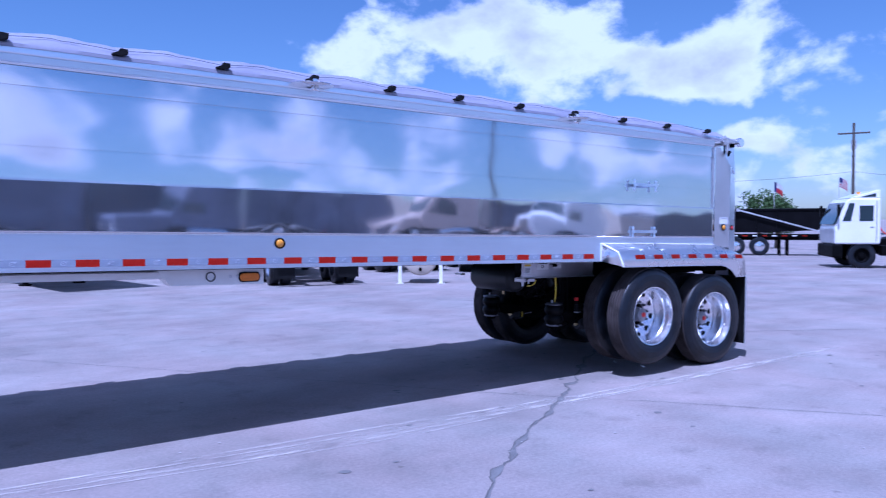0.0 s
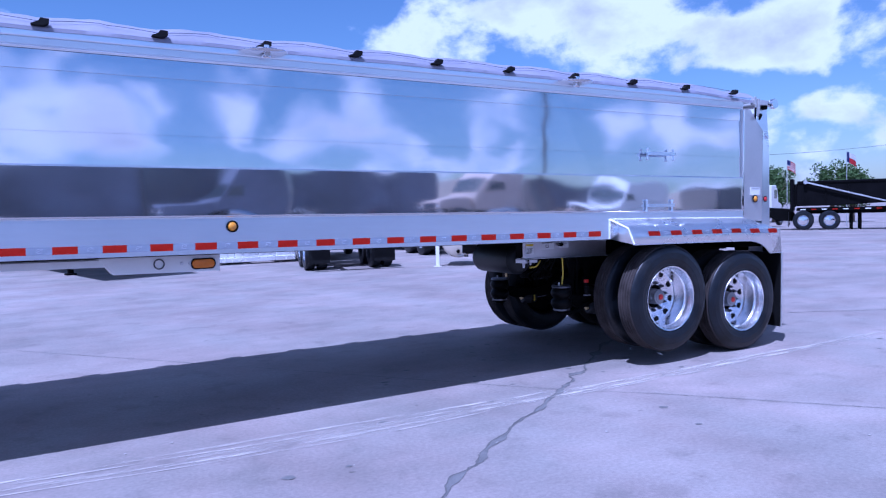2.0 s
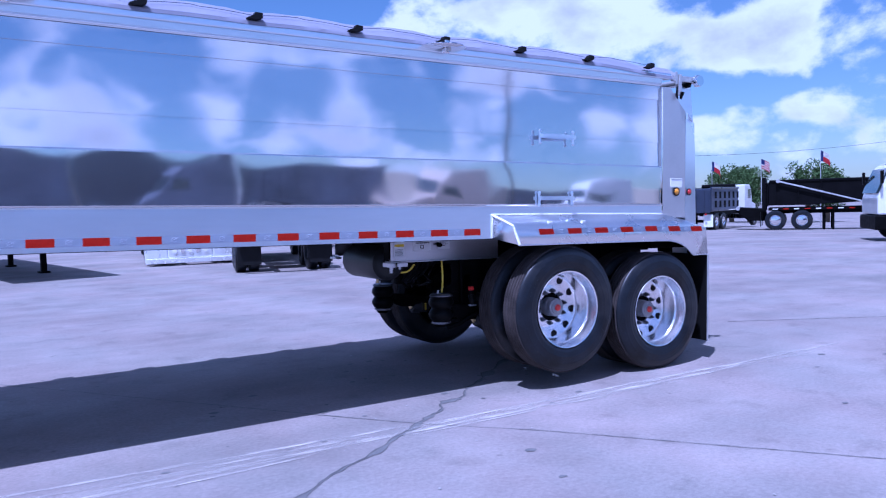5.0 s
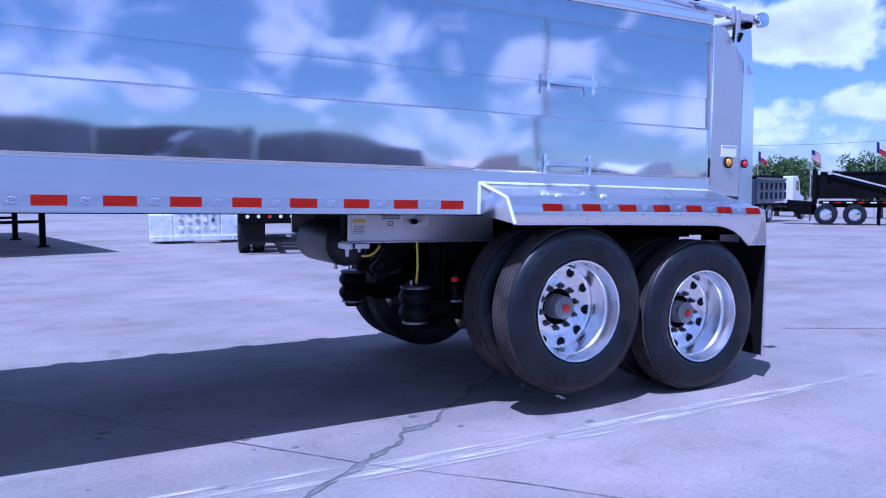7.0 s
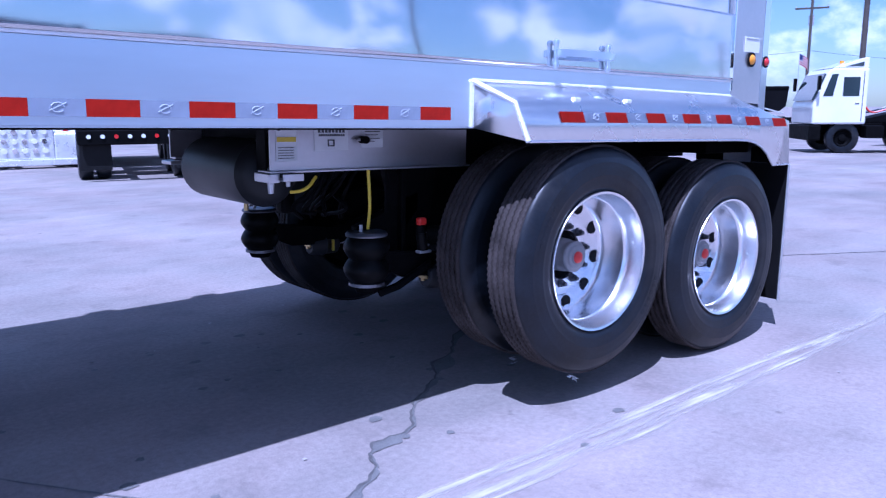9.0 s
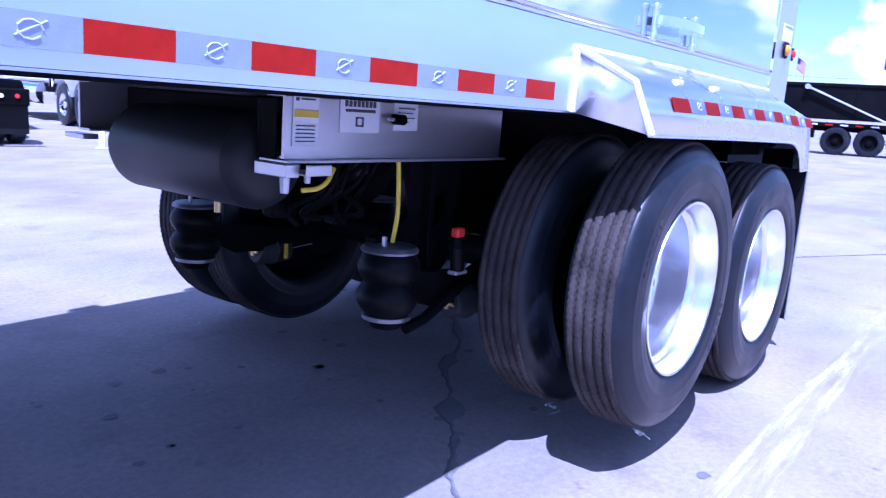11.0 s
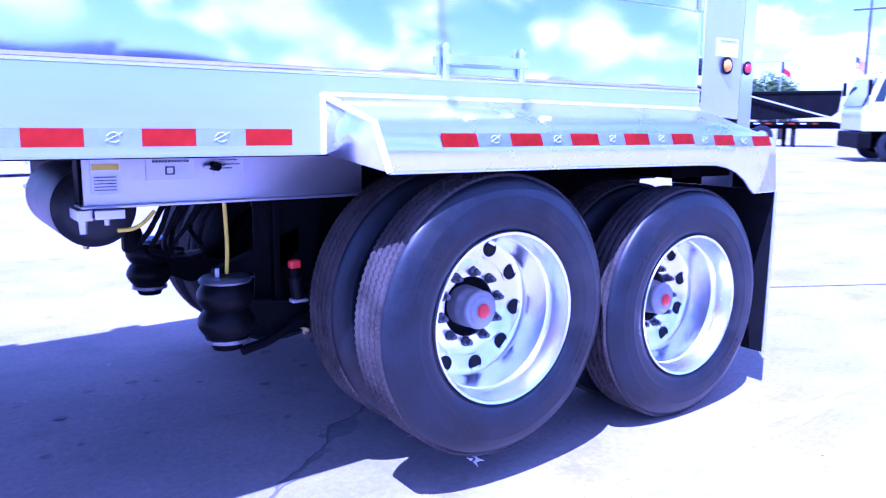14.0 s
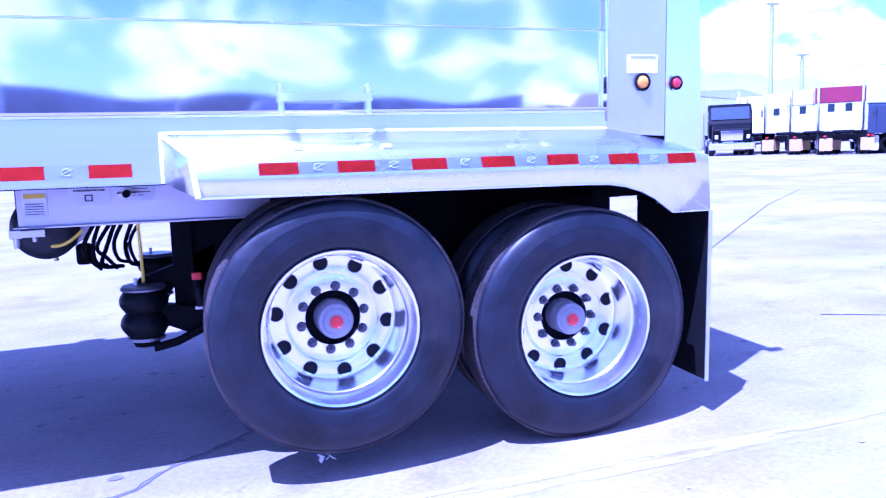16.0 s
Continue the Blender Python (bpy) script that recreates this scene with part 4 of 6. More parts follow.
def wheel(x, z, y, flip, outer, spin=0.0):
    """A dual tyre at y; the outer one has its dished wheel, nuts, hub and oil cap."""
    m = Matrix.Translation((x, y, z)) @ (pose(0, 0, 0, 0, 0, 180) if flip else Matrix.Identity(4)) @ pose(0, 0, 0, 0, spin, 0)
    w = new("wheel")
    w.empty_display_size = 0.1
    w.matrix_basis = m
    w.parent = trailer
    t = new("tyre", tyre_me)
    t.parent = w
    t["label"] = "black tyre with a dusty ribbed tread"
    if not outer:
        r = part("rim", lathe([(0.332, -0.085), (0.318, -0.095), (0.29, -0.03), (0.27, 0.03), (0.11, 0.05)], 40), BLACK, w)
        return w
    for n, b, mt, lb in (("rim", rim_bm, RIM, "deep-dished polished wheel"), ("hub", hub_bm, HUB, "grey aluminium hub"), ("oil_cap", cap_bm, RED_CAP, "red oil cap"), ("rim_back", back_bm, BLACK, "")):
        part(n, b.copy(), mt, w, lb, smooth=True)
    # faint raised bars of moulded lettering on the sidewall
    for arc in (0.5, 3.6):
        bars = bmesh.new()
        for k, wide in enumerate((0.020, 0.014, 0.024, 0.018, 0.012, 0.022)):
            u = arc + 0.085 * k
            turned = pose(0, 0, 0, 0, math.degrees(u), 0) @ Matrix.Translation((0.425, -0.1268, 0)) @ Matrix.Diagonal((0.019, 0.0035, wide, 1))
            bmesh.ops.create_cube(bars, size=1.0, matrix=turned)
        part("moulded_lettering", bars, RUBBER, w, "raised bars of moulded lettering")
    hole = nut = seat = None
    for k in range(10):
        a, h = 2 * math.pi * k / 10, 2 * math.pi * (k + 0.46) / 10
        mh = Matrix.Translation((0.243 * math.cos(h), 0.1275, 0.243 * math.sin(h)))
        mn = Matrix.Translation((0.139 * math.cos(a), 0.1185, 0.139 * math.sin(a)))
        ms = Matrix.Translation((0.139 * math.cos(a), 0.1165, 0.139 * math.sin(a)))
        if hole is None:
            hole = part("hand_hole", hole_bm.copy(), FLAP, w, "dark round disc painting the shade in a hand hole")
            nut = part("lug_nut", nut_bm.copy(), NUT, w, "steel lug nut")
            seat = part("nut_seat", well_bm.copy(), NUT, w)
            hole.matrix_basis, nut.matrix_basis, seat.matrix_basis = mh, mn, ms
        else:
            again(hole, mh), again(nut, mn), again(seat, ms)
    return w


AXLES = ((0.757, 0.606), (1.872, 0.506))
for n, (x, z) in enumerate(AXLES):
    wheel(x, z, (-0.072, -0.048)[n], False, True, (-11.5, 2.4)[n])
    wheel(x, z, 0.285, False, False, 30.0 + 50 * n)
    zf = z - (0.044 if n == 0 else 0.0)
    wheel(x, zf, W + 0.062, True, True, 25.0 + 40 * n)
    wheel(x, zf, W - 0.285, True, False)
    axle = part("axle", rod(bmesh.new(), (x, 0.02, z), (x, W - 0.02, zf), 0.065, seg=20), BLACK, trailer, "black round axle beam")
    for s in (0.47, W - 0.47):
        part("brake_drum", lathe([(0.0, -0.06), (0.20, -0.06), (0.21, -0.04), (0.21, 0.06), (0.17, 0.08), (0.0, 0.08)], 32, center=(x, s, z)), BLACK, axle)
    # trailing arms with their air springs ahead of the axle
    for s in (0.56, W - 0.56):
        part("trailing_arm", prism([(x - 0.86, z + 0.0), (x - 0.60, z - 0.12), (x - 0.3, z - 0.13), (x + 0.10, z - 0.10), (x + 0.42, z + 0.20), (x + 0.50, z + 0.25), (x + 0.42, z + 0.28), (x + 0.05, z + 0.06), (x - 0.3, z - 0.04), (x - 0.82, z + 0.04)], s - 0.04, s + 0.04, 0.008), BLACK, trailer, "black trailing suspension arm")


def air_spring(x, y, z0, z1, r=0.106):
    """A two-bellows air spring between its steel plates."""
    h = z1 - z0
    pf = [(0.0, z0), (r * 0.70, z0), (r * 0.72, z0 + 0.02)]
    for lobe in range(2):
        for k in range(9):
            a = math.pi * k / 8
            pf.append((r * (0.78 + 0.25 * math.sin(a)), z0 + 0.02 + (h - 0.04) * (lobe + k / 8) / 2))
    pf += [(r * 0.72, z1 - 0.02), (0.0, z1 - 0.02)]
    s = part("air_spring", lathe(pf, 32, center=(x, y, 0), axis="Z"), BELLOWS, trailer, "black double-bellows air spring", smooth=True)
    part("top_plate", lathe([(0.0, z1 - 0.02), (r * 0.92, z1 - 0.02), (r * 0.95, z1 - 0.012), (r * 0.85, z1), (0.0, z1)], 32, center=(x, y, 0), axis="Z"), BOLT, s, "dull steel plate", smooth=True)
    part("base_ring", lathe([(r * 0.66, z0 - 0.008), (r * 0.8, z0 - 0.004), (r * 0.8, z0 + 0.010), (r * 0.66, z0 + 0.010)], 32, center=(x, y, 0), axis="Z", close=True), BOLT, s)
    part("stud", rod(bmesh.new(), (x - 0.03, y, z1), (x - 0.03, y, z1 + 0.032), 0.009, seg=6), GALV, s)
    part("spring_seat", lathe([(0.0, z0 - 0.035), (r * 0.5, z0 - 0.035), (r * 0.62, z0 - 0.009), (0.0, z0 - 0.009)], 20, center=(x, y, 0), axis="Z"), BLACK, s)
    return s


air_spring(-0.035, 0.56, 0.474, 0.724)
air_spring(-0.03, W - 0.56, 0.474, 0.724)
air_spring(1.12, 0.56, 0.40, 0.69)
air_spring(1.12, W - 0.56, 0.40, 0.69)

# frame rails carrying the suspension, with their decals
rail_outline = [(0.548, 1.022), (0.548, 1.198), (0.552, 1.206), (0.63, 1.206), (0.63, 1.198), (0.56, 1.198), (0.56, 1.03), (0.63, 1.03), (0.63, 1.022)]
frame_rail = part("frame_rail", section(rail_outline, -0.520, 0.56), PLATE, trailer, "bright aluminium suspension frame rail")
# same rail behind the wheels; the shade there is put in as black
part("frame_rail", section(rail_outline, 0.562, 2.45), BLACK, trailer, "rear part of the frame rail, its shade painted black")
part("lower_flange", boxes((-0.535, 0.56, 0.515, 0.64, 1.012, 1.021), bevel=0.002), PLATE, frame_rail)
part("hanger_foot", boxes((-0.552, -0.502, 0.50, 0.64, 0.974, 1.0115), (-0.502, -0.405, 0.470, 0.478, 0.980, 1.0115), (-0.502, -0.405, 0.478, 0.60, 0.980, 0.986), bevel=0.003), PLATE, frame_rail)
part("hanger_foot", boxes((-0.56, -0.50, W - 0.64, W - 0.50, 0.992, 1.0115), bevel=0.004), PLATE, frame_rail)
part("hanger_gusset", boxes((-0.530, -0.522, 0.575, 0.66, 1.022, 1.19), bevel=0.002), BLACK, frame_rail)
part("frame_rail", section([(W - y, z) for y, z in rail_outline], -0.53, 2.3), PLATE, trailer)
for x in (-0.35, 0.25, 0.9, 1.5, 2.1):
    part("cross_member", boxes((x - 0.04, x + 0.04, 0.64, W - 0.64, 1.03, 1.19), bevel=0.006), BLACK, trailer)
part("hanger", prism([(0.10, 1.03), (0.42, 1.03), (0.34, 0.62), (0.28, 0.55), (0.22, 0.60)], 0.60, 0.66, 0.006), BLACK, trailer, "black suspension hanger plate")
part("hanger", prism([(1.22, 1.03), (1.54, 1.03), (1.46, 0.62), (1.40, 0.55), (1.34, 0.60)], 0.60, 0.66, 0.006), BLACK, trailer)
# added black sheets stand in for the shade between tyres and frame
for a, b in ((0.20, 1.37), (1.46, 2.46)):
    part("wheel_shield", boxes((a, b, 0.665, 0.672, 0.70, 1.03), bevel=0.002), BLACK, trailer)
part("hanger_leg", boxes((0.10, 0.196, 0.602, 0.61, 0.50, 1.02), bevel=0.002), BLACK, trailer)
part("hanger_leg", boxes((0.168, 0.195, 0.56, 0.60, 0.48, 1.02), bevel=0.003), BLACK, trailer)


def decal(x0, x1, z0, z1, bars, band=None):
    d = part("decal", boxes((x0, x1, 0.5435, 0.5465, z0, z1)), PAPER, frame_rail, "white printed label")
    for a, b, c, e in bars:
        part("print_bar", boxes((x0 + a, x0 + b, 0.5410, 0.5432, z0 + c, z0 + e)), INK, d)
    if band:
        part("warning_band", boxes((x0 + 0.004, x1 - 0.004, 0.5410, 0.5432, z0 + band[0], z0 + band[1])), YELLOW, d)


decal(-0.495, -0.398, 1.060, 1.204, [(0.008, 0.02, 0.128, 0.138), (0.028, 0.08, 0.131, 0.136)] + [(0.01, 0.082, 0.012 + 0.011 * k, 0.015 + 0.011 * k) for k in range(5)], (0.082, 0.102))
decal(-0.312, -0.140, 1.102, 1.204, [(0.018 + 0.0175 * k, 0.030 + 0.0175 * k, 0.078, 0.097) for k in range(8)] + [(0.022 + 0.011 * k, 0.030 + 0.011 * k, 0.062, 0.071) for k in range(12)] + [(0.066, 0.072, 0.018, 0.048), (0.094, 0.10, 0.018, 0.048), (0.072, 0.094, 0.018, 0.023), (0.072, 0.094, 0.043, 0.048)])
decal(-0.070, 0.048, 1.112, 1.202, [(0.02, 0.1, 0.070, 0.074), (0.02, 0.09, 0.056, 0.059), (0.02, 0.1, 0.04, 0.043), (0.02, 0.07, 0.026, 0.029)])
vk = part("valve_knob", rod(bmesh.new(), (-0.07, 0.546, 1.148), (-0.07, 0.50, 1.148), 0.017, seg=16), BLACK, frame_rail, "small black valve knob")
part("valve_stem", rod(bmesh.new(), (-0.11, 0.53, 1.148), (-0.03, 0.53, 1.148), 0.006, seg=8), GALV, vk)

# air tank across the frame
TANK = material("tank_paint", (0.017, 0.018, 0.020), 0.42, 0.0, 0.15, 4.0, spec=0.25)
tank = part("air_tank", lathe([(0.0, 0.667), (0.06, 0.670), (0.105, 0.684), (0.132, 0.707), (0.143, 0.737), (0.148, 0.742), (0.148, 1.36), (0.13, 1.40), (0.0, 1.43)], 44, center=(-0.45, 0, 0.995)), TANK, trailer, "dark grey air tank across the frame", smooth=True)
part("drain_cock", rod(bmesh.new(), (-0.45, 0.95, 0.85), (-0.45, 0.95, 0.81), 0.012, seg=8), BRASS, tank)

# hoses, valves and the brake chambers
part("air_hose", tube(bend([(-0.035, 0.545, 1.02), (-0.032, 0.54, 0.93), (-0.03, 0.54, 0.83), (-0.03, 0.555, 0.735)]), 0.0078, 8), YELLOW, trailer, "yellow air hose", smooth=True)
part("air_hose", tube(bend([(-0.405, 0.60, 0.922), (-0.36, 0.58, 0.928), (-0.32, 0.58, 0.948), (-0.275, 0.60, 0.985)]), 0.0075, 8), YELLOW, trailer, smooth=True)
for k in range(7):
    rk = random.Random(k)
    x = -0.29 + 0.033 * k
    a = (x + 0.05 + 0.02 * rk.random(), 0.60 + 0.05 * rk.random(), 1.02)
    b = (x + 0.02 * rk.random(), 0.62 + 0.12 * rk.random(), 0.92 - 0.02 * rk.random())
    c = (x - 0.02 + 0.06 * rk.random(), 0.64 + 0.2 * rk.random(), 0.84 - 0.03 * rk.random())
    d = (x + 0.06, 0.72 + 0.2 * rk.random(), 0.80 - 0.05 * rk.random())
    part("brake_line", tube(bend([a, b, c, d]), 0.008 + 0.003 * rk.random(), 6), BLACK, trailer, smooth=True)
part("fitting", rod(bmesh.new(), (-0.53, 0.53, 0.974), (-0.53, 0.53, 0.928), 0.015, 0.012, 10), GALV, trailer)
part("fitting", rod(bmesh.new(), (-0.455, 0.52, 0.98), (-0.455, 0.52, 0.955), 0.010, 0.009, 10), GALV, trailer)
# black mount over the spring and the link below it
part("spring_mount", prism([(-0.06, 0.716), (0.22, 0.716), (0.30, 0.80), (0.30, 0.90), (0.10, 0.80), (-0.06, 0.742)], 0.60, 0.655, 0.006), BLACK, trailer, "black spring mount bracket")
part("lower_link", tube([(0.0, 0.50, 0.435), (0.10, 0.50, 0.455), (0.30, 0.50, 0.545)], 0.020, 8), BLACK, trailer, "black lower link")
part("level_valve", boxes((-0.34, -0.27, 0.80, 0.87, 0.80, 0.90), bevel=0.015), BLACK, trailer)
for (x, z), y in ((AXLES[0], 0.545), (AXLES[1], 0.545), (AXLES[0], W - 0.545), (AXLES[1], W - 0.545)):
    c0, cz = x - 0.37, z - 0.135
    ch = part("brake_chamber", lathe([(0.0, -0.09), (0.05, -0.09), (0.062, -0.075), (0.066, -0.01), (0.074, 0.0), (0.066, 0.01), (0.064, 0.09), (0.04, 0.11), (0.0, 0.11)], 24, center=(c0, y, cz), axis="X"), CHAMBER, trailer, "black brake chamber", smooth=True)
    nut = part("wing_nut", boxes((c0 - 0.104, c0 - 0.091, y - 0.035, y + 0.035, cz - 0.009, cz + 0.009), bevel=0.004), BRASS, ch, "brass wing nut")
    part("wing_cross", boxes((c0 - 0.106, c0 - 0.0905, y - 0.010, y + 0.010, cz - 0.022, cz + 0.022), bevel=0.003), BRASS, ch)
    part("push_rod", rod(bmesh.new(), (c0 + 0.11, y, cz), (c0 + 0.26, y, cz + 0.01), 0.012, seg=8), GALV, ch)
    part("hose_clip", boxes((c0 + 0.03, c0 + 0.045, y - 0.082, y - 0.067, cz - 0.035, cz + 0.035), bevel=0.003), YELLOW, ch)
sh = part("shock_absorber", rod(bmesh.new(), (0.222, 0.46, 0.625), (0.21, 0.46, 0.71), 0.026, seg=18), BELLOWS, trailer, "black shock absorber with a red cap", smooth=True)
part("rod_end", rod(bmesh.new(), (0.21, 0.46, 0.71), (0.205, 0.46, 0.747), 0.022, 0.019, 14), BLACK, sh)
part("red_cap", boxes((0.183, 0.229, 0.438, 0.472, 0.747, 0.782), bevel=0.008), RED_CAP, sh, "red cap")
part("lower_bracket", boxes((0.19, 0.26, 0.44, 0.48, 0.610, 0.6245), bevel=0.004), GALV, sh)

# long side beam ahead, with its end plate, clearance ring and turn lamp
beam = part("draft_arm", section([(0.24, 1.128), (0.24, 1.178), (0.25, 1.186), (0.40, 1.186), (0.40, 1.128)], FRONT - 0.4, -4.25), WHITE_PAINT, trailer, "pale painted draft arm under the body")
part("end_plate", prism([(-4.43, 1.192), (-3.58, 1.192), (-3.58, 1.068), (-4.33, 1.070)], 0.235, 0.41, 0.003), WHITE_PAINT, beam, "pale end plate")
ring = lathe([(0.030, 0.229), (0.040, 0.229), (0.040, 0.234), (0.030, 0.234)], 24, center=(-4.02, 0, 1.135), close=True)
part("plate_hole", ring, INK, beam)
for x in (-3.86, -3.80):
    part("plate_bolt", lathe([(0.0, 0.226), (0.012, 0.226), (0.014, 0.234), (0.0, 0.234)], 12, center=(x, 0, 1.133)), GALV, beam)
bm = bmesh.new()
outl = []
for k in range(24):
    a = 2 * math.pi * k / 24
    outl.append((-3.705 + (0.052 if math.cos(a) > 0 else -0.052) + 0.030 * math.cos(a), 1.128 + 0.032 * math.sin(a)))
lamp = part("turn_lamp", prism(outl, 0.215, 0.234, 0.006), ORANGE, beam, "oval orange turn lamp")
part("lamp_grommet", prism([(x + (x + 3.705) * 0.12, 1.128 + (z - 1.128) * 1.3) for x, z in outl], 0.224, 0.2345), FLAP, lamp)
part("draft_arm", section([(W - 0.40, 1.085), (W - 0.40, 1.186), (W - 0.24, 1.186), (W - 0.24, 1.085)], FRONT - 0.4, -3.6), WHITE_PAINT, trailer)
part("cross_tube", rod(bmesh.new(), (-3.66, 0.41, 1.13), (-3.66, W - 0.41, 1.13), 0.04, seg=16), BLACK, trailer)
for y in (0.47, W - 0.47):
    leg = part("front_leg", boxes((FRONT + 0.2, FRONT + 0.36, y - 0.07, y + 0.07, 0.02, 1.2), bevel=0.01), GALV, trailer, "square landing leg")
    part("inner_tube", boxes((FRONT + 0.24, FRONT + 0.32, y - 0.04, y + 0.04, -0.15, 0.04), bevel=0.006), BLACK, leg)
    part("landing_foot", boxes((FRONT + 0.12, FRONT + 0.44, y - 0.14, y + 0.14, -0.196, -0.15), bevel=0.006), BLACK, leg)

# paper tags stuck to the treads
for x, y, z in ((0.70, -0.085, 0.050), (0.66, 0.27, 0.053)):
    rk = random.Random(int(1000 * x))
    bm = bmesh.new()
    for k in range(4):
        c = Vector((x - 0.02 * k, y - 0.02 * k + rk.uniform(-0.01, 0.01), z + 0.004 * k))
        v = [bm.verts.new(c + Vector((rk.uniform(-0.03, 0.03), rk.uniform(-0.03, 0.03), rk.uniform(-0.02, 0.008)))) for _ in range(4)]
        bm.faces.new(v)
    bmesh.ops.solidify(bm, geom=list(bm.faces), thickness=0.001)
    part("paper_tag", bm, PAPER, trailer, "torn white sticker on the tread")

# ---- other vehicles in the yard ----
far_tyre = lathe([(0.28, -0.10), (0.30, -0.13), (0.42, -0.14), (0.49, -0.12), (0.51, -0.08), (0.51, 0.08), (0.49, 0.12), (0.42, 0.14), (0.30, 0.13), (0.28, 0.10)], 28, close=True)
far_rim = lathe([(0.285, -0.11), (0.27, -0.12), (0.25, -0.06), (0.20, -0.02), (0.12, -0.03), (0.10, -0.09), (0.0, -0.10)], 24)


def road_wheel(parent, x, y, side, rim, r=0.51, wide=1.0):
    w = new("wheel")
    w.empty_display_size = 0.1
    w.parent = parent
    w.matrix_basis = Matrix.Translation((x, y, r)) @ pose(0, 0, 0, 0, 0, 0 if side < 0 else 180) @ Matrix.Diagonal((r / 0.51, wide, r / 0.51, 1))
    part("tyre", far_tyre.copy(), RUBBER, w, smooth=True)
    part("rim", far_rim.copy(), rim, w, smooth=True)


def tractor(name, label, m, cab_mat, fender_mat=BLACK, trim=None, group="", sleeper=True, panel=False, flap=None, lamps=False):
    """A road tractor: its nose to +x, the rear axles at the origin."""
    t = thing(name, label, "truck", m, group)
    part("chassis", boxes((-1.5, 5.2, -0.50, -0.40, 0.72, 0.96), (-1.5, 5.2, 0.40, 0.50, 0.72, 0.96), (-1.5, -1.42, -0.4, 0.4, 0.72, 0.96), (1.2, 1.3, -0.4, 0.4, 0.74, 0.94), bevel=0.01), BLACK, t)
    back = 2.1 if sleeper else 2.9
    top = 3.25 if sleeper else 2.85
    cab = part("cab", prism([(back, 1.0), (5.0, 1.0), (5.0, 1.75), (4.85, 1.95), (4.45, 2.65), (3.9, top), (back + 0.1, top), (back, top - 0.1)], -1.12, 1.12, 0.06), cab_mat, t)
    part("windshield", prism([(4.78, 2.02), (4.86, 2.02), (4.47, 2.68), (4.40, 2.64)], -0.98, 0.98), GLASS, cab)
    for y in (-1.127, 1.122):
        part("side_window", prism([(3.55, 1.95), (4.60, 1.95), (4.33, 2.5), (3.6, 2.5)], y, y + 0.006), GLASS, cab)
    for y in (-0.55, 0.25):
        part("rear_window", boxes((back - 0.008, back - 0.002, y, y + 0.32, 2.05, 2.45)), GLASS, cab)
    if trim:
        part("roof_band", prism([(back - 0.03, top - 0.75), (4.0, top - 0.75), (3.95, top + 0.04), (back, top + 0.04)], -1.15, 1.15, 0.03), trim, cab)
    part("hood", prism([(5.0, 0.85), (6.6, 0.85), (6.65, 1.45), (6.5, 1.6), (5.0, 1.78)], -0.95, 0.95, 0.08), cab_mat, t)
    part("grille", boxes((6.62, 6.68, -0.55, 0.55, 0.9, 1.42), bevel=0.02), CHROME, t)
    part("bumper", boxes((6.55, 6.85, -1.15, 1.15, 0.42, 0.80), bevel=0.05), CHROME, t)
    for y in (-0.85, 0.72):
        part("headlamp", boxes((6.60, 6.70, y, y + 0.16, 1.0, 1.2), bevel=0.03), PAPER, t)
    for y in (-1.0, 1.0):
        part("fuel_tank", rod(bmesh.new(), (2.6, y * 0.92, 0.72), (4.4, y * 0.92, 0.72), 0.30, seg=24), CHROME, t)
        part("exhaust_pipe", rod(bmesh.new(), (back - 0.12, y, 0.9), (back - 0.12, y, top + 0.35), 0.065, seg=14), CHROME, t)
        part("mud_flap", boxes((-1.48, -1.46, y * 0.86 - 0.28, y * 0.86 + 0.28, 0.22, 0.80), bevel=0.005), flap or FLAP, t)
        for x in (-0.65, 0.65):
            bm = bmesh.new()
            ring = []
            for k in range(9):
                a = radians(20 + 140 * k / 8)
                ring.append([bm.verts.new((x + 0.60 * math.cos(a), y * 0.86 + s * 0.31, 0.51 + 0.60 * math.sin(a))) for s in (-1, 1)])
            for p, q in zip(ring, ring[1:]):
                bm.faces.new((p[0], q[0], q[1], p[1]))
            bmesh.ops.solidify(bm, geom=list(bm.faces), thickness=0.012)
            part("wheel_fender", bm, fender_mat, t, smooth=True)
    for x in (-0.65, 0.65):
        for y, s in ((-1.05, -1), (-0.72, -1), (1.05, 1), (0.72, 1)):
            road_wheel(t, x, y, s, CHROME)
    for y, s in ((-1.0, -1), (1.0, 1)):
        road_wheel(t, 5.6, y, s, CHROME)
    part("fifth_wheel", prism([(-0.5, 1.0), (0.6, 1.02), (0.6, 1.14), (-0.3, 1.16), (-0.55, 1.06)], -0.45, 0.45, 0.02), BLACK, t)
    part("deck_plate", boxes((0.75, 2.0, -0.5, 0.5, 0.97, 1.0), bevel=0.005), GALV, t)
    if panel:
        part("light_panel", boxes((-1.62, -1.55, -0.62, 0.62, 0.22, 1.02), bevel=0.03), COVER, t, "polished rear light panel")
        for r in range(3):
            for k in range(5):
                part("panel_lamp", rod(bmesh.new(), (-1.65, -0.42 + 0.21 * k, 0.42 + 0.22 * r), (-1.62, -0.42 + 0.21 * k, 0.42 + 0.22 * r), 0.06, seg=10), CHROME if (r + k) % 2 else PAPER, t)
        for y in (-0.93, 0.93):
            part("rear_fairing", prism([(-1.62, 0.12), (-1.60, 0.80), (-1.2, 1.12), (0.2, 1.16), (0.2, 1.04), (-1.1, 0.98), (-1.40, 0.70), (-1.45, 0.12)], y - 0.31, y + 0.31, 0.03), COVER, t, "polished rear wheel fairing")
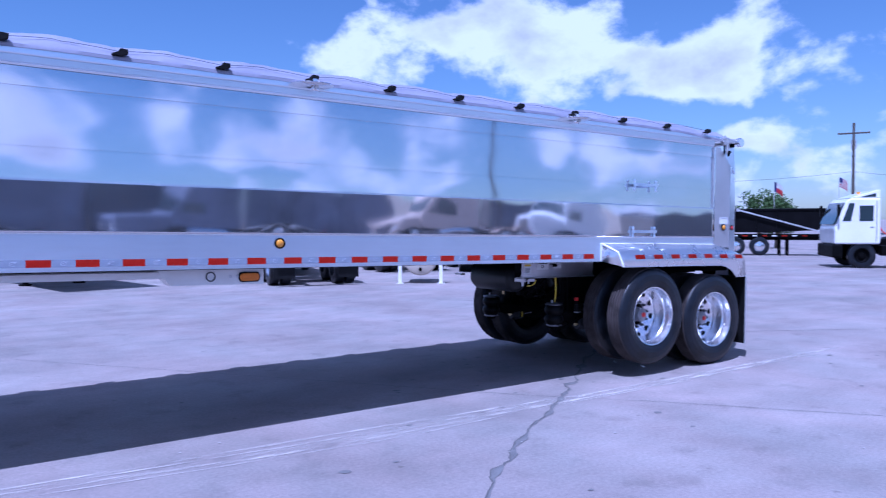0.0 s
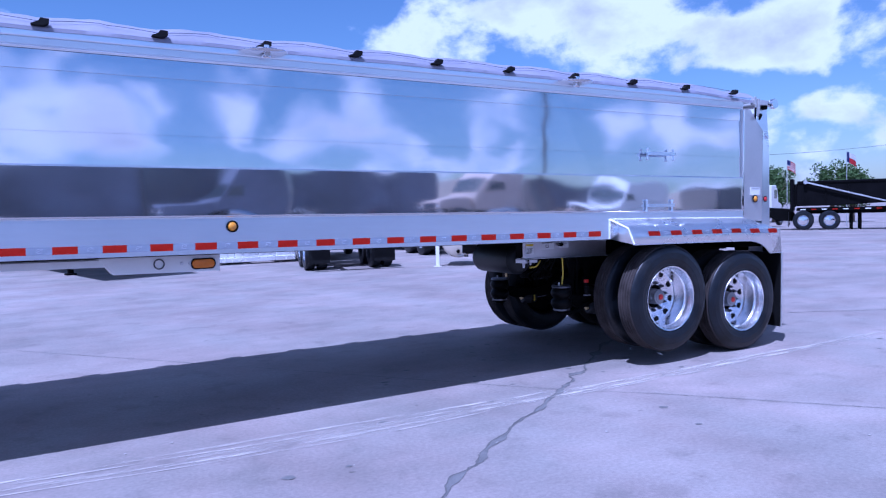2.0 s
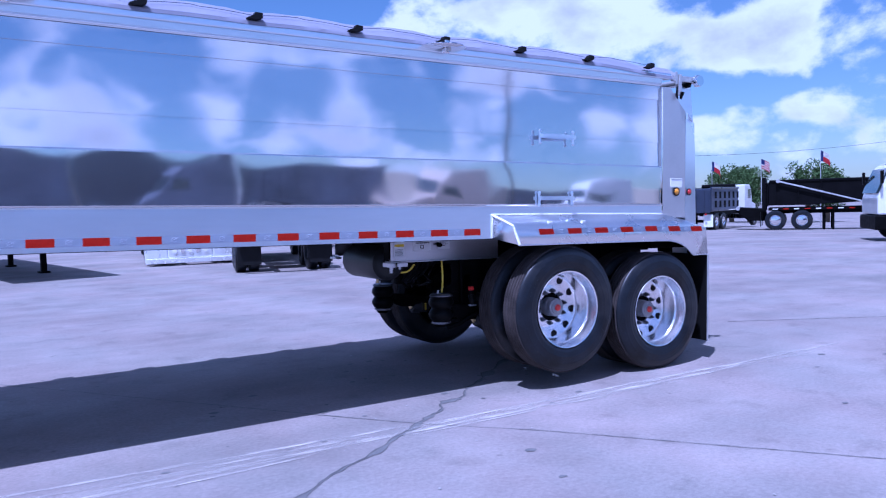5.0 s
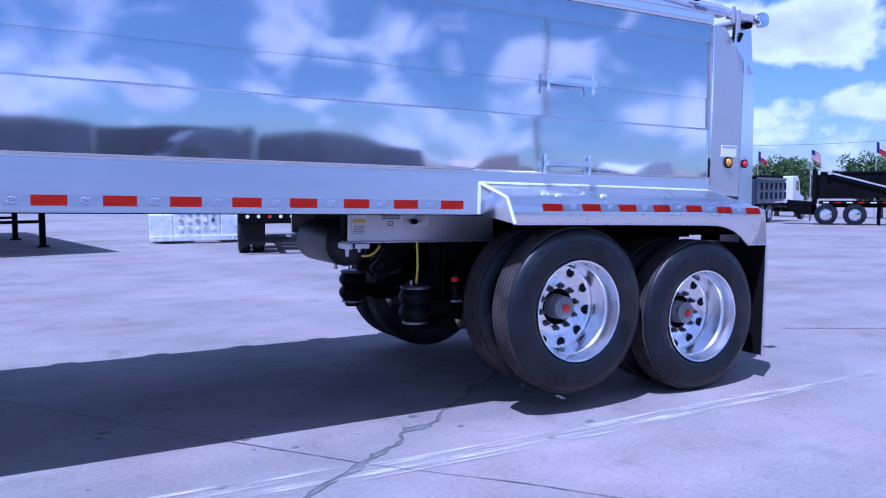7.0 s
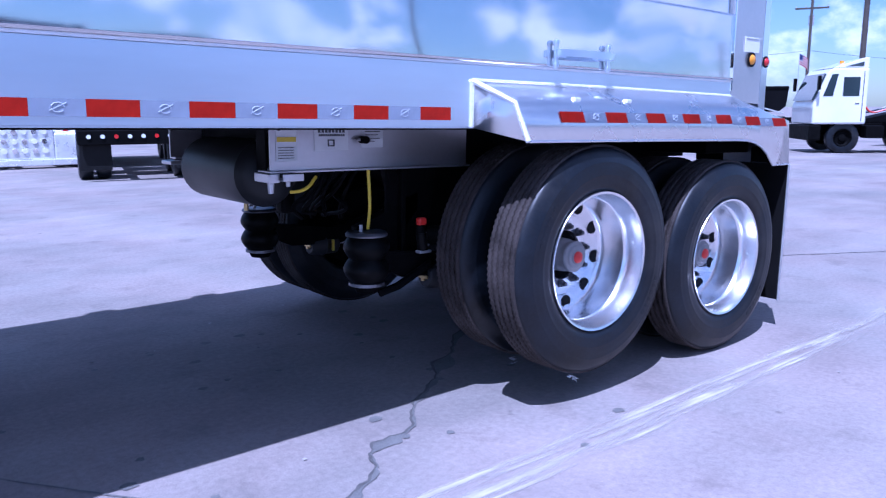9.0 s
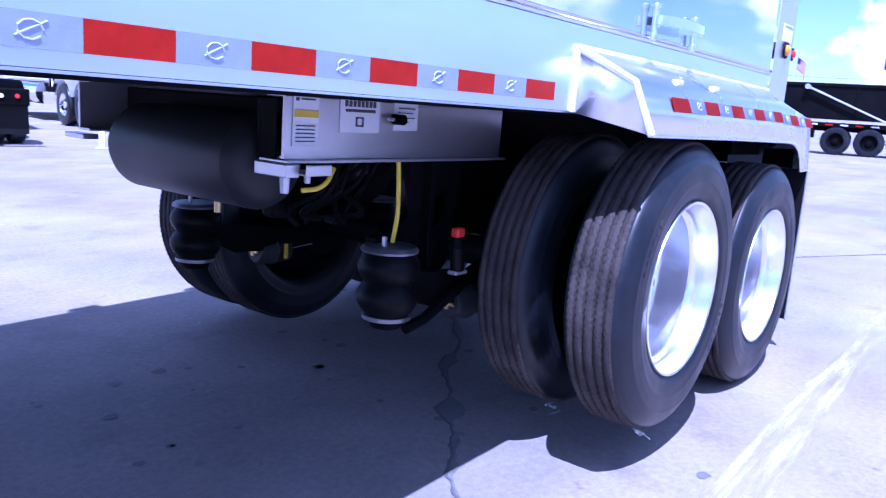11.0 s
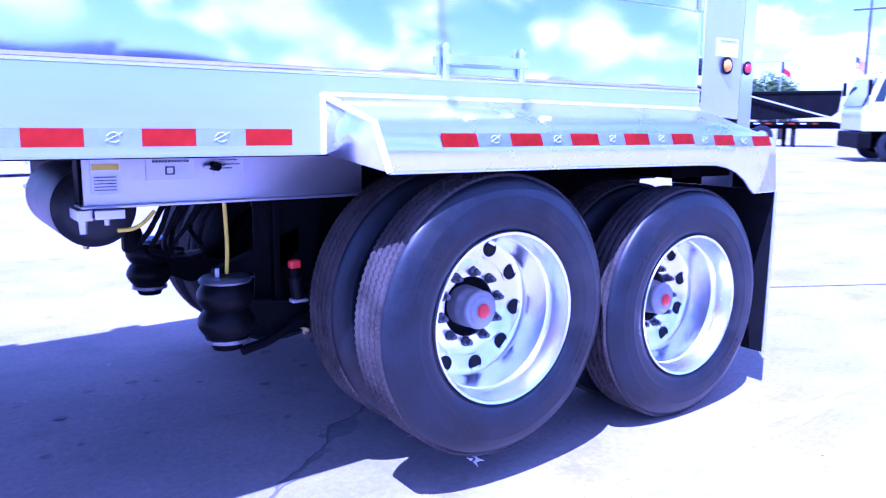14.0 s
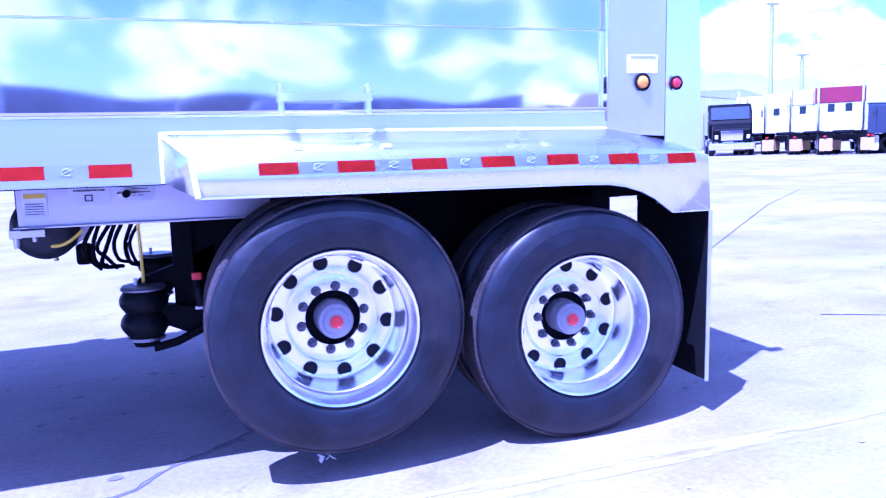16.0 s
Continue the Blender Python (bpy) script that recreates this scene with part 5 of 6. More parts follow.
        part("rear_bumper", boxes((-1.66, -1.58, -1.22, 1.22, 0.07, 0.22), bevel=0.02), COVER, t)
    if lamps:
        part("light_bar", boxes((-1.62, -1.545, -1.15, 1.15, 0.70, 0.98), bevel=0.02), BLACK, t, "black tail bar with round lamps")
        for k in range(9):
            y = -0.96 + 0.24 * k
            part("bar_lamp", rod(bmesh.new(), (-1.645, y, 0.86), (-1.62, y, 0.86), 0.04, seg=10), PAPER if k % 3 else RED_LENS, t)
    for y in (-0.95, 0.85):
        part("tail_lamp", boxes((-1.53, -1.49, y, y + 0.12, 0.86, 0.94), bevel=0.01), RED_LENS, t)
    return t


def dump_box(name, label, m, paint, truck, x1=4.1, arm=None, tail=-1.5, axles=(-0.62, 0.62), rim=None):
    """A steel dump body on two axles; a trailer with a tarp arm, or with a cab of its own where truck is set."""
    t = thing(name, label, "dump truck" if truck else "trailer", m)
    low = 1.12 if truck else 1.28
    body = part("dump_body", prism([(tail, low), (0.9, low), (x1 - 0.3, low + 0.12), (x1, low + 0.35), (x1 + 0.1, 2.55), (tail, 2.48)], -1.15, 1.15, 0.05), paint, t)
    part("top_rail", boxes((tail + 0.05, x1 + 0.08, -1.2, -1.08, 2.46, 2.58), (tail + 0.05, x1 + 0.08, 1.08, 1.2, 2.46, 2.58), bevel=0.02), paint, body)
    if truck:
        # side panel with two rows of dark vents
        for k in range(6):
            x = -0.9 + 0.85 * k
            part("side_rib", boxes((x - 0.05, x + 0.05, 1.15, 1.21, 1.2, 2.46), bevel=0.01), paint, body)
        part("side_panel", boxes((-1.4, x1, -1.168, -1.152, 1.2, 2.44), bevel=0.004), SLATE_PAINT, body, "dark slate side panel")
        for r in range(2):
            for k in range(6):
                x = -0.95 + 0.80 * k
                part("vent", boxes((x, x + 0.36, -1.176, -1.169, 1.36 + 0.54 * r, 1.76 + 0.54 * r), bevel=0.003), BLACK, body)
        part("tailgate", boxes((-1.56, -1.505, -1.1, 1.1, 1.05, 2.40), bevel=0.01), NAVY_PAINT, body, "navy tailgate")
        for y in (-0.75, -0.25, 0.25, 0.75):
            part("gate_rib", boxes((-1.60, -1.562, y - 0.05, y + 0.05, 1.1, 2.36), bevel=0.01), NAVY_PAINT, body)
        part("tarp_roll", rod(bmesh.new(), (x1 - 0.2, -1.05, 2.66), (x1 - 0.2, 1.05, 2.66), 0.14, seg=14), BLACK, body, "black rolled tarp")
        for y in (-0.9, 0.8):
            part("tail_lamp", boxes((-1.60, -1.56, y, y + 0.1, 0.92, 1.02), bevel=0.01), RED_LENS, t)
    else:
        part("tail_frame", boxes((tail - 0.30, tail - 0.12, -1.2, -1.0, 1.0, 2.72), (tail - 0.30, tail - 0.12, 1.0, 1.2, 1.0, 2.72), (tail - 0.30, tail - 0.12, -1.0, 1.0, 2.45, 2.72), bevel=0.03), paint, t)
        part("tailgate", boxes((tail - 0.10, tail - 0.02, -1.0, 1.0, 1.25, 2.44), bevel=0.01), paint, t)
        for k in range(int(x1)):
            x = -0.6 + 1.05 * k
            for y in (-1.19, 1.15):
                part("side_rib", boxes((x - 0.03, x + 0.03, y, y + 0.04, low + 0.1, 2.46), bevel=0.01), paint, body)
        if arm:
            xa, za, xb, zb = arm
            part("tarp_arm", prism([(xa, za + 0.04), (xb, zb + 0.035), (xb, zb - 0.035), (xa, za - 0.04)], -1.32, -1.25, 0.01), GALV, t, "pale tarp arm")
            part("arm_pivot", rod(bmesh.new(), (xa, -1.36, za), (xa, -1.22, za), 0.10, seg=14), GALV, t)
        part("side_rail", boxes((tail, x1, -1.12, -1.04, 1.02, 1.16), (tail, x1, 1.04, 1.12, 1.02, 1.16), bevel=0.01), BLACK, t)
        for k in range(int((x1 - tail) * 2 - 1)):
            part("marker_tape", boxes((tail + 0.2 + 0.5 * k, tail + 0.45 + 0.5 * k, -1.128, -1.121, 1.07, 1.12)), RED_TAPE if k % 2 else PAPER, t)
        part("rear_bumper", prism([(tail - 0.2, 1.12), (tail - 1.6, 1.22), (tail - 1.65, 1.05), (tail - 1.0, 0.50), (tail, 0.48)], -0.75, 0.75, 0.03), BLACK, t, "black sloping push frame")
        part("hitch_roller", rod(bmesh.new(), (tail - 1.5, -0.9, 1.15), (tail - 1.5, 0.9, 1.15), 0.10, seg=14), GALV, t)
        for x in (axles[-1] + 1.03, axles[-1] + 1.43):
            for y in (-0.85, 0.85):
                part("landing_leg", boxes((x - 0.05, x + 0.05, y - 0.05, y + 0.05, 0.0, 1.0), bevel=0.01), BLACK, t)
    part("frame", boxes((tail + 0.2, x1 + (3.2 if truck else 0.6), -0.5, -0.36, 0.85, 1.10), (tail + 0.2, x1 + (3.2 if truck else 0.6), 0.36, 0.5, 0.85, 1.10), bevel=0.01), BLACK, t)
    for x in axles:
        part("axle", rod(bmesh.new(), (x, -0.7, 0.51), (x, 0.7, 0.51), 0.07, seg=10), BLACK, t)
        for y, s in ((-1.05, -1), (-0.72, -1), (1.05, 1), (0.72, 1)):
            road_wheel(t, x, y, s, rim or CHROME)
    for y in (-1.2, 0.65):
        part("mud_flap", boxes((-1.34, -1.32, y, y + 0.56, 0.2, 0.95), bevel=0.005), PAPER if truck else FLAP, t)
    if truck:
        part("cab", prism([(4.9, 1.0), (6.4, 1.0), (6.4, 1.8), (6.2, 2.5), (5.9, 2.75), (4.9, 2.75)], -1.1, 1.1, 0.06), WHITE_PAINT, t)
        part("side_window", boxes((5.5, 6.1, -1.108, -1.101, 1.85, 2.45), bevel=0.002), GLASS, t)
        part("hood", prism([(6.4, 0.8), (7.7, 0.8), (7.7, 1.45), (6.4, 1.75)], -0.95, 0.95, 0.07), WHITE_PAINT, t)
        part("bumper", boxes((7.6, 7.85, -1.1, 1.1, 0.45, 0.8), bevel=0.04), CHROME, t)
        for y, s in ((-1.0, -1), (1.0, 1)):
            road_wheel(t, 6.9, y, s, CHROME)
    return t


def yard_truck(m):
    """A boxy white terminal tractor with a raised roof fairing; nose to +x."""
    t = thing("yard_truck", "boxy white yard tractor parked on the concrete", "truck", m)
    cab = part("cab", prism([(2.12, 0.95), (3.75, 0.95), (3.75, 1.55), (3.35, 2.62), (3.2, 2.74), (2.12, 2.74)], -1.2, 1.2, 0.06), WHITE_PAINT, t)
    part("windshield", prism([(3.70, 1.72), (3.78, 1.72), (3.42, 2.58), (3.36, 2.54)], -1.05, 1.05), GLASS, cab)
    for y in (-1.208, 1.2):
        part("front_quarter_window", prism([(3.18, 1.85), (3.48, 1.85), (3.24, 2.55), (3.05, 2.55)], y, y + 0.008), GLASS, cab)
        part("door_window", boxes((2.38, 2.88, y, y + 0.008, 1.85, 2.45)), GLASS, cab)
        part("door_seam", boxes((2.26, 2.28, y, y + 0.008, 1.05, 2.62)), BLACK, cab)
        part("door_handle", boxes((2.36, 2.5, y - 0.01, y + 0.02, 1.6, 1.64), bevel=0.008), CHROME, cab)
    for y in (-1.12, 1.06):
        part("fairing_window", prism([(2.82, 2.79), (2.28, 2.93), (2.28, 2.79)], y - 0.004, y + 0.064), GLASS, t)
    part("roof_fairing", prism([(3.2, 2.75), (2.22, 3.06), (2.12, 3.06), (2.12, 2.75)], -1.1, 1.1, 0.02), WHITE_PAINT, t, "sloping white roof fairing")
    part("bumper", boxes((3.45, 3.82, -1.2, 1.2, 0.42, 0.93), bevel=0.05), BLACK, t)
    for y in (-1.45, 1.25):
        part("mirror", boxes((3.62, 3.70, y, y + 0.2, 2.05, 2.5), bevel=0.02), BLACK, t)
    part("chassis", boxes((-2.2, 3.6, -0.5, -0.38, 0.70, 0.98), (-2.2, 3.6, 0.38, 0.5, 0.70, 0.98), bevel=0.01), BLACK, t)
    part("battery_box", boxes((0.4, 1.3, -1.1, -0.52, 0.55, 0.95), bevel=0.02), BLACK, t)
    part("fuel_tank", rod(bmesh.new(), (0.3, 0.85, 0.75), (1.4, 0.85, 0.75), 0.28, seg=20), BLACK, t)
    part("boom", prism([(1.95, 0.99), (1.95, 1.10), (-0.75, 1.72), (-0.9, 1.56), (0.5, 1.12), (0.5, 0.99)], -0.42, 0.42, 0.02), BLACK, t, "black slanted fifth wheel boom")
    for y in (-0.3, 0.3):
        part("air_coil", tube(bend([(2.05, y, 1.9), (1.7, y, 1.35), (1.2, y * 1.2, 1.42), (0.6, y, 1.62)]), 0.03, 6), RED_CAP if y > 0 else NAVY_PAINT, t, "coiled air line")
    for y in (-1.12, 0.6):
        part("step_box", boxes((1.5, 2.05, y, y + 0.52, 0.5, 0.9), bevel=0.02), BLACK, t)
    part("beacon", rod(bmesh.new(), (2.6, 0, 2.84), (2.6, 0, 3.02), 0.07, seg=12), AMBER, t)
    for x, ys in ((2.75, ((-1.0, -1), (1.0, 1))), (0.2, ((-1.05, -1), (-0.72, -1), (1.05, 1), (0.72, 1)))):
        for y, s in ys:
            road_wheel(t, x, y, s, BLACK if x > 1 else GALV)
    return t


def at(x, y, turn):
    return Matrix.Translation((x, y, fall(x, y))) @ pose(0, 0, 0, 0, 0, turn)


yard_truck(at(23.85, 6.68, 132) @ Matrix.Diagonal((0.9, 0.9, 0.9, 1)))
dump_box("dump_trailer_parked", "black steel dump trailer standing behind the yard tractor", at(30.6, 4.3, -80), BLACK_PAINT, False, 6.4, (-2.25, 2.43, 1.5, 0.82), -4.2, (-1.1, 0.0, 1.1, 3.0), BLACK)
dump_box("dump_trailer_parked", "black steel dump trailer with a pale tarp arm", at(32.9, 19.9, -56), BLACK_PAINT, False, 3.8, (-0.5, 2.52, 3.7, 1.30), -0.95)
dump_box("dump_truck", "navy blue dump truck with white mudflaps and cab", at(31.6, 24.5, 20) @ Matrix.Diagonal((0.92, 0.92, 0.92, 1)), NAVY_PAINT, True, 3.3)

# tractors in a row, their tails to the yard
def from_here(heading, dist):
    return 0.26 + dist * math.cos(radians(heading)), -3.19 + dist * math.sin(radians(heading))


white_tractor = tractor("tractor_unit", "white road tractor with tan mudflaps parked in a row", at(*from_here(50.2, 47.0), 50), WHITE_PAINT, BLACK, flap=TAN, group="row of parked tractors")
copy_thing(white_tractor, at(*from_here(48.4, 45.2), 50))
tractor("tractor_unit", "white road tractor with a grey roof visor", at(*from_here(46.7, 43.6), 50), WHITE_PAINT, BLACK, GREY_ROOF, flap=TAN, group="row of parked tractors")
tractor("tractor_unit", "white road tractor with a red roof band", at(*from_here(44.9, 42.0), 50), WHITE_PAINT, BLACK, RED_PAINT, flap=TAN, group="row of parked tractors")
tractor("day_cab_truck", "black day cab truck with chrome front", at(*from_here(52.2, 50.0), -125), BLACK_PAINT, BLACK, sleeper=False)

# across the yard, behind the trailer
tractor("tractor_unit", "tractor with polished chrome rear fenders", at(2.0, 19.25, 82), WHITE_PAINT, CHROME, group="tractors across the yard", panel=True)
black_tractor = tractor("tractor_unit", "black tractor with dual rear tyres", at(3.3, 14.3, 76), BLACK_PAINT, BLACK, group="tractors across the yard", lamps=True)
tractor("tractor_unit", "white tractor parked across the yard", at(8.3, 17.2, 82), WHITE_PAINT, GALV, TAN, group="tractors across the yard")
copy_thing(black_tractor, at(11.8, 18.0, 82))
stand = thing("tank_stand", "beige steel tank held between white posts on the concrete", "tank", at(5.57, 11.85, -35))
part("tank", lathe([(0.0, -0.1), (0.30, -0.09), (0.43, -0.03), (0.46, 0.06), (0.46, 1.2), (0.40, 1.3), (0.0, 1.33)], 32, center=(0, 0, 0.68)), BEIGE, stand, "beige rounded tank", smooth=True)
part("drain_plug", rod(bmesh.new(), (0.0, -0.14, 0.40), (0.0, -0.06, 0.40), 0.05, seg=12), BLACK, stand)
for x in (-0.56, 0.56):
    post = part("post", boxes((x - 0.05, x + 0.05, -0.05, 0.05, 0.02, 1.25), bevel=0.01), WHITE_PAINT, stand)
    part("foot", boxes((x - 0.10, x + 0.10, -0.10, 0.10, 0.0, 0.019), bevel=0.004), WHITE_PAINT, post)
part("crossbar", boxes((-0.51, 0.51, -0.04, 0.04, 1.15, 1.25), bevel=0.01), WHITE_PAINT, stand)
flatbed = thing("flatbed_trailer", "low black flatbed trailer on its landing legs", "trailer", at(-2.99, 19.88, 100))
part("deck", boxes((-5.0, 6.5, -1.2, 1.2, 1.2, 1.4), bevel=0.03), BLACK, flatbed)
for y in (-0.5, 0.38):
    part("frame_beam", boxes((-3.0, 6.0, y, y + 0.12, 0.98, 1.195), bevel=0.01), BLACK, flatbed)
for x in (1.99, -1.83):
    for y in (-0.7, 0.7):
        leg = part("landing_leg", boxes((x - 0.07, x + 0.07, y - 0.07, y + 0.07, 0.05, 1.195), bevel=0.01), BLACK, flatbed)
        part("foot", boxes((x - 0.15, x + 0.15, y - 0.13, y + 0.13, 0.0, 0.049), bevel=0.01), BLACK, leg)
    part("leg_brace", boxes((x - 0.04, x + 0.04, -0.62, 0.62, 0.62, 0.70), bevel=0.01), BLACK, flatbed)

# the other side of the yard, which the polished side mirrors
def container(x, y, turn, length, h, paint, label):
    """A ribbed open steel container standing on the concrete."""
    t = thing("steel_container", label, "container", at(x, y, turn), "containers across the yard")
    part("shell", boxes((0, length, -1.2, 1.2, 0.04, h), bevel=0.04), paint, t)
    part("skid", boxes((0, length, -0.9, -0.75, 0, 0.039), (0, length, 0.75, 0.9, 0, 0.039)), BLACK, t)
    part("rim_rail", boxes((-0.03, length + 0.03, 1.2, 1.3, h - 0.14, h), bevel=0.02), paint, t)
    for k in range(int(length / 0.8)):
        part("rib", boxes((0.4 + 0.8 * k, 0.5 + 0.8 * k, 1.2, 1.27, 0.1, h - 0.15), bevel=0.01), paint, t)


for x, y, turn, length, h, paint in ((-31.0, -28.0, 1, 8.3, 3.6, SLATE_PAINT), (-22.6, -27.6, -2, 7.3, 3.65, SLATE_PAINT), (-15.2, -27.4, 2, 7.8, 3.7, SLATE_PAINT), (-7.3, -27.6, -1, 7.1, 3.75, SLATE_PAINT), (-0.1, -27.2, 2, 5.6, 3.6, NAVY_PAINT), (5.6, -27.6, -1, 7.6, 3.3, SLATE_PAINT), (20.4, -29.0, 2, 6.5, 2.75, SLATE_PAINT), (34.0, -28.6, -1, 8.0, 3.1, NAVY_PAINT), (42.2, -28.8, 1, 8.0, 3.3, SLATE_PAINT), (50.6, -29.0, -1, 7.5, 3.0, NAVY_PAINT), (59.0, -29.2, 1, 9.0, 3.5, SLATE_PAINT)):
    container(x, y, turn, length, h + 0.04, paint, "navy steel container across the yard" if paint is NAVY_PAINT else "faded slate-blue steel container across the yard")

dark_tractor = tractor("tractor_unit", "navy road tractor in front of the containers", at(-13.5, -23.8, 176), NAVY_PAINT, GALV, group="tractors before the containers")
copy_thing(dark_tractor, at(-3.8, -24.2, 183))
tractor("tractor_unit", "slate road tractor in front of the containers", at(6.6, -23.9, 178), SLATE_PAINT, GALV, group="tractors before the containers")

tractor("tractor_unit", "cream road tractor across the yard", at(17.6, -23.2, 180), CREAM_PAINT, CREAM_PAINT, group="tractors before the containers")
tractor("tractor_unit", "white road tractor across the yard", at(26.5, -24.0, 178), WHITE_PAINT, BLACK, group="tractors before the containers")


def box_trailer(x, y, turn, length):
    """A pale van trailer on its wheels and legs."""
    t = thing("van_trailer", "dull pale box van trailer across the yard", "trailer", at(x, y, turn))
    part("box", boxes((0, length, -1.2, 1.2, 1.1, 2.9), bevel=0.03), BEIGE, t)
    part("frame", boxes((0.1, length - 0.2, -0.5, 0.5, 0.6, 1.095), bevel=0.01), BLACK, t)
    for y0 in (-0.66, 0.66):
        part("landing_leg", boxes((length - 1.6, length - 1.48, y0 - 0.06, y0 + 0.06, 0, 1.09), bevel=0.01), BLACK, t)
    for y0, s in ((-1.0, -1), (1.0, 1)):
        road_wheel(t, 1.0, y0, s, GALV)


box_trailer(14.6, -28.0, 0, 5.2)
box_trailer(31.2, -28.5, 0, 2.4)
# ---- poles, wires, flags, trees ----
def utility_pole(x, y, h, arm=True, r=0.15):
    p = thing("utility_pole", "weathered wooden utility pole with crossarm" if arm else "tall weathered wooden pole", "pole", at(x, y, 25))
    part("shaft", rod(bmesh.new(), (0, 0, 0), (0, 0, h), r, r * 0.7, 12), WOOD, p, smooth=True)
    if arm:
        part("crossarm", boxes((-0.06, 0.06, -1.3, 1.3, h - 1.0, h - 0.86), bevel=0.01), WOOD, p)
        for yy in (-1.2, -0.5, 0.5, 1.2):
            part("insulator", rod(bmesh.new(), (0, yy, h - 0.86), (0, yy, h - 0.68), 0.05, 0.03, 8), GALV, p)
        part("transformer", rod(bmesh.new(), (0.35, 0, h - 2.3), (0.35, 0, h - 1.5), 0.22, seg=14), GALV, p)
    return p


def mast(x, y, h):
    p = thing("light_mast", "slender pale galvanised light mast", "mast", at(x, y, 0))
    part("shaft", rod(bmesh.new(), (0, 0, 0), (0, 0, h), 0.17, 0.13, 10), GALV, p, smooth=True)
    part("lamp_head", boxes((-0.5, 0.5, -0.15, 0.15, h, h + 0.14), bevel=0.03), GALV, p)


utility_pole(64.3, 30.0, 11.2)
utility_pole(49.4, 19.3, 15.5, False, 0.19)
mast(39.3, 42.3, 10.0)
mast(40.8, 41.0, 6.4)
utility_pole(19.6, -26.0, 10.5, False, 0.11)
utility_pole(46.5, -27.0, 6.5, False, 0.10)
for a, b, sag in (((64.3, 30.0, 6.0), (39.3, 42.3, 5.2), 0.6), ((64.3, 30.0, 6.0), (90, 6.0, 6.0), 1.2)):
    pts = [Vector(a).lerp(Vector(b), k / 16) - Vector((0, 0, sag * 4 * (k / 16) * (1 - k / 16))) for k in range(17)]
    w = part("overhead_wire", tube(pts, 0.013, 5), WIRE)
    tagged(w, "thin black overhead wire between poles", "wire")


def flag(x, y, h, kind):
    f = thing("flagpole", "flag on a thin pole above the yard", "flag", at(x, y, 0), "flags along the yard")
    part("pole", rod(bmesh.new(), (0, 0, 0), (0, 0, h), 0.026, 0.016, 8), GALV, f)

    def cloth(name, u0, u1, v0, v1, mat):
        bm = bmesh.new()
        n = 8
        rows = []
        for k in range(n + 1):
            u = 0.58 * (u0 + (u1 - u0) * k / n)
            off = 0.14 * math.sin(u * 8.0) * u
            rows.append([bm.verts.new((0.55 * u, off - 0.42 * u, h - 0.03 - 0.66 * v - 0.75 * u * u)) for v in (v0, v1)])
        for a, b in zip(rows, rows[1:]):
            bm.faces.new((a[0], b[0], b[1], a[1]))
        bmesh.ops.solidify(bm, geom=list(bm.faces), thickness=0.01)
        part(name, bm, mat, f, smooth=True)

    if kind == "lone":
        cloth("blue_field", 0, 0.45, 0, 0.95, FLAG_BLUE)
        cloth("white_band", 0.45, 1.5, 0, 0.47, FLAG_WHITE)
        cloth("red_band", 0.45, 1.5, 0.47, 0.95, FLAG_RED)
    else:
        cloth("blue_field", 0, 0.6, 0, 0.5, FLAG_BLUE)
        for k in range(9):
            cloth("stripe", 0.6 if k < 5 else 0.0, 1.6, 0.105 * k, 0.105 * (k + 1), FLAG_WHITE if k % 2 else FLAG_RED)


for x, y, h, kind in ((38.6, 29.5, 4.35, "lone"), (40.6, 27.2, 4.4, "striped"), (39.9, 22.6, 4.55, "lone"), (45.4, 21.3, 5.0, "striped"), (42.5, 14.3, 3.9, "lone"), (42.6, 10.3, 4.62, "striped"), (43.4, 6.3, 4.75, "lone")):
    flag(x, y, h, kind)


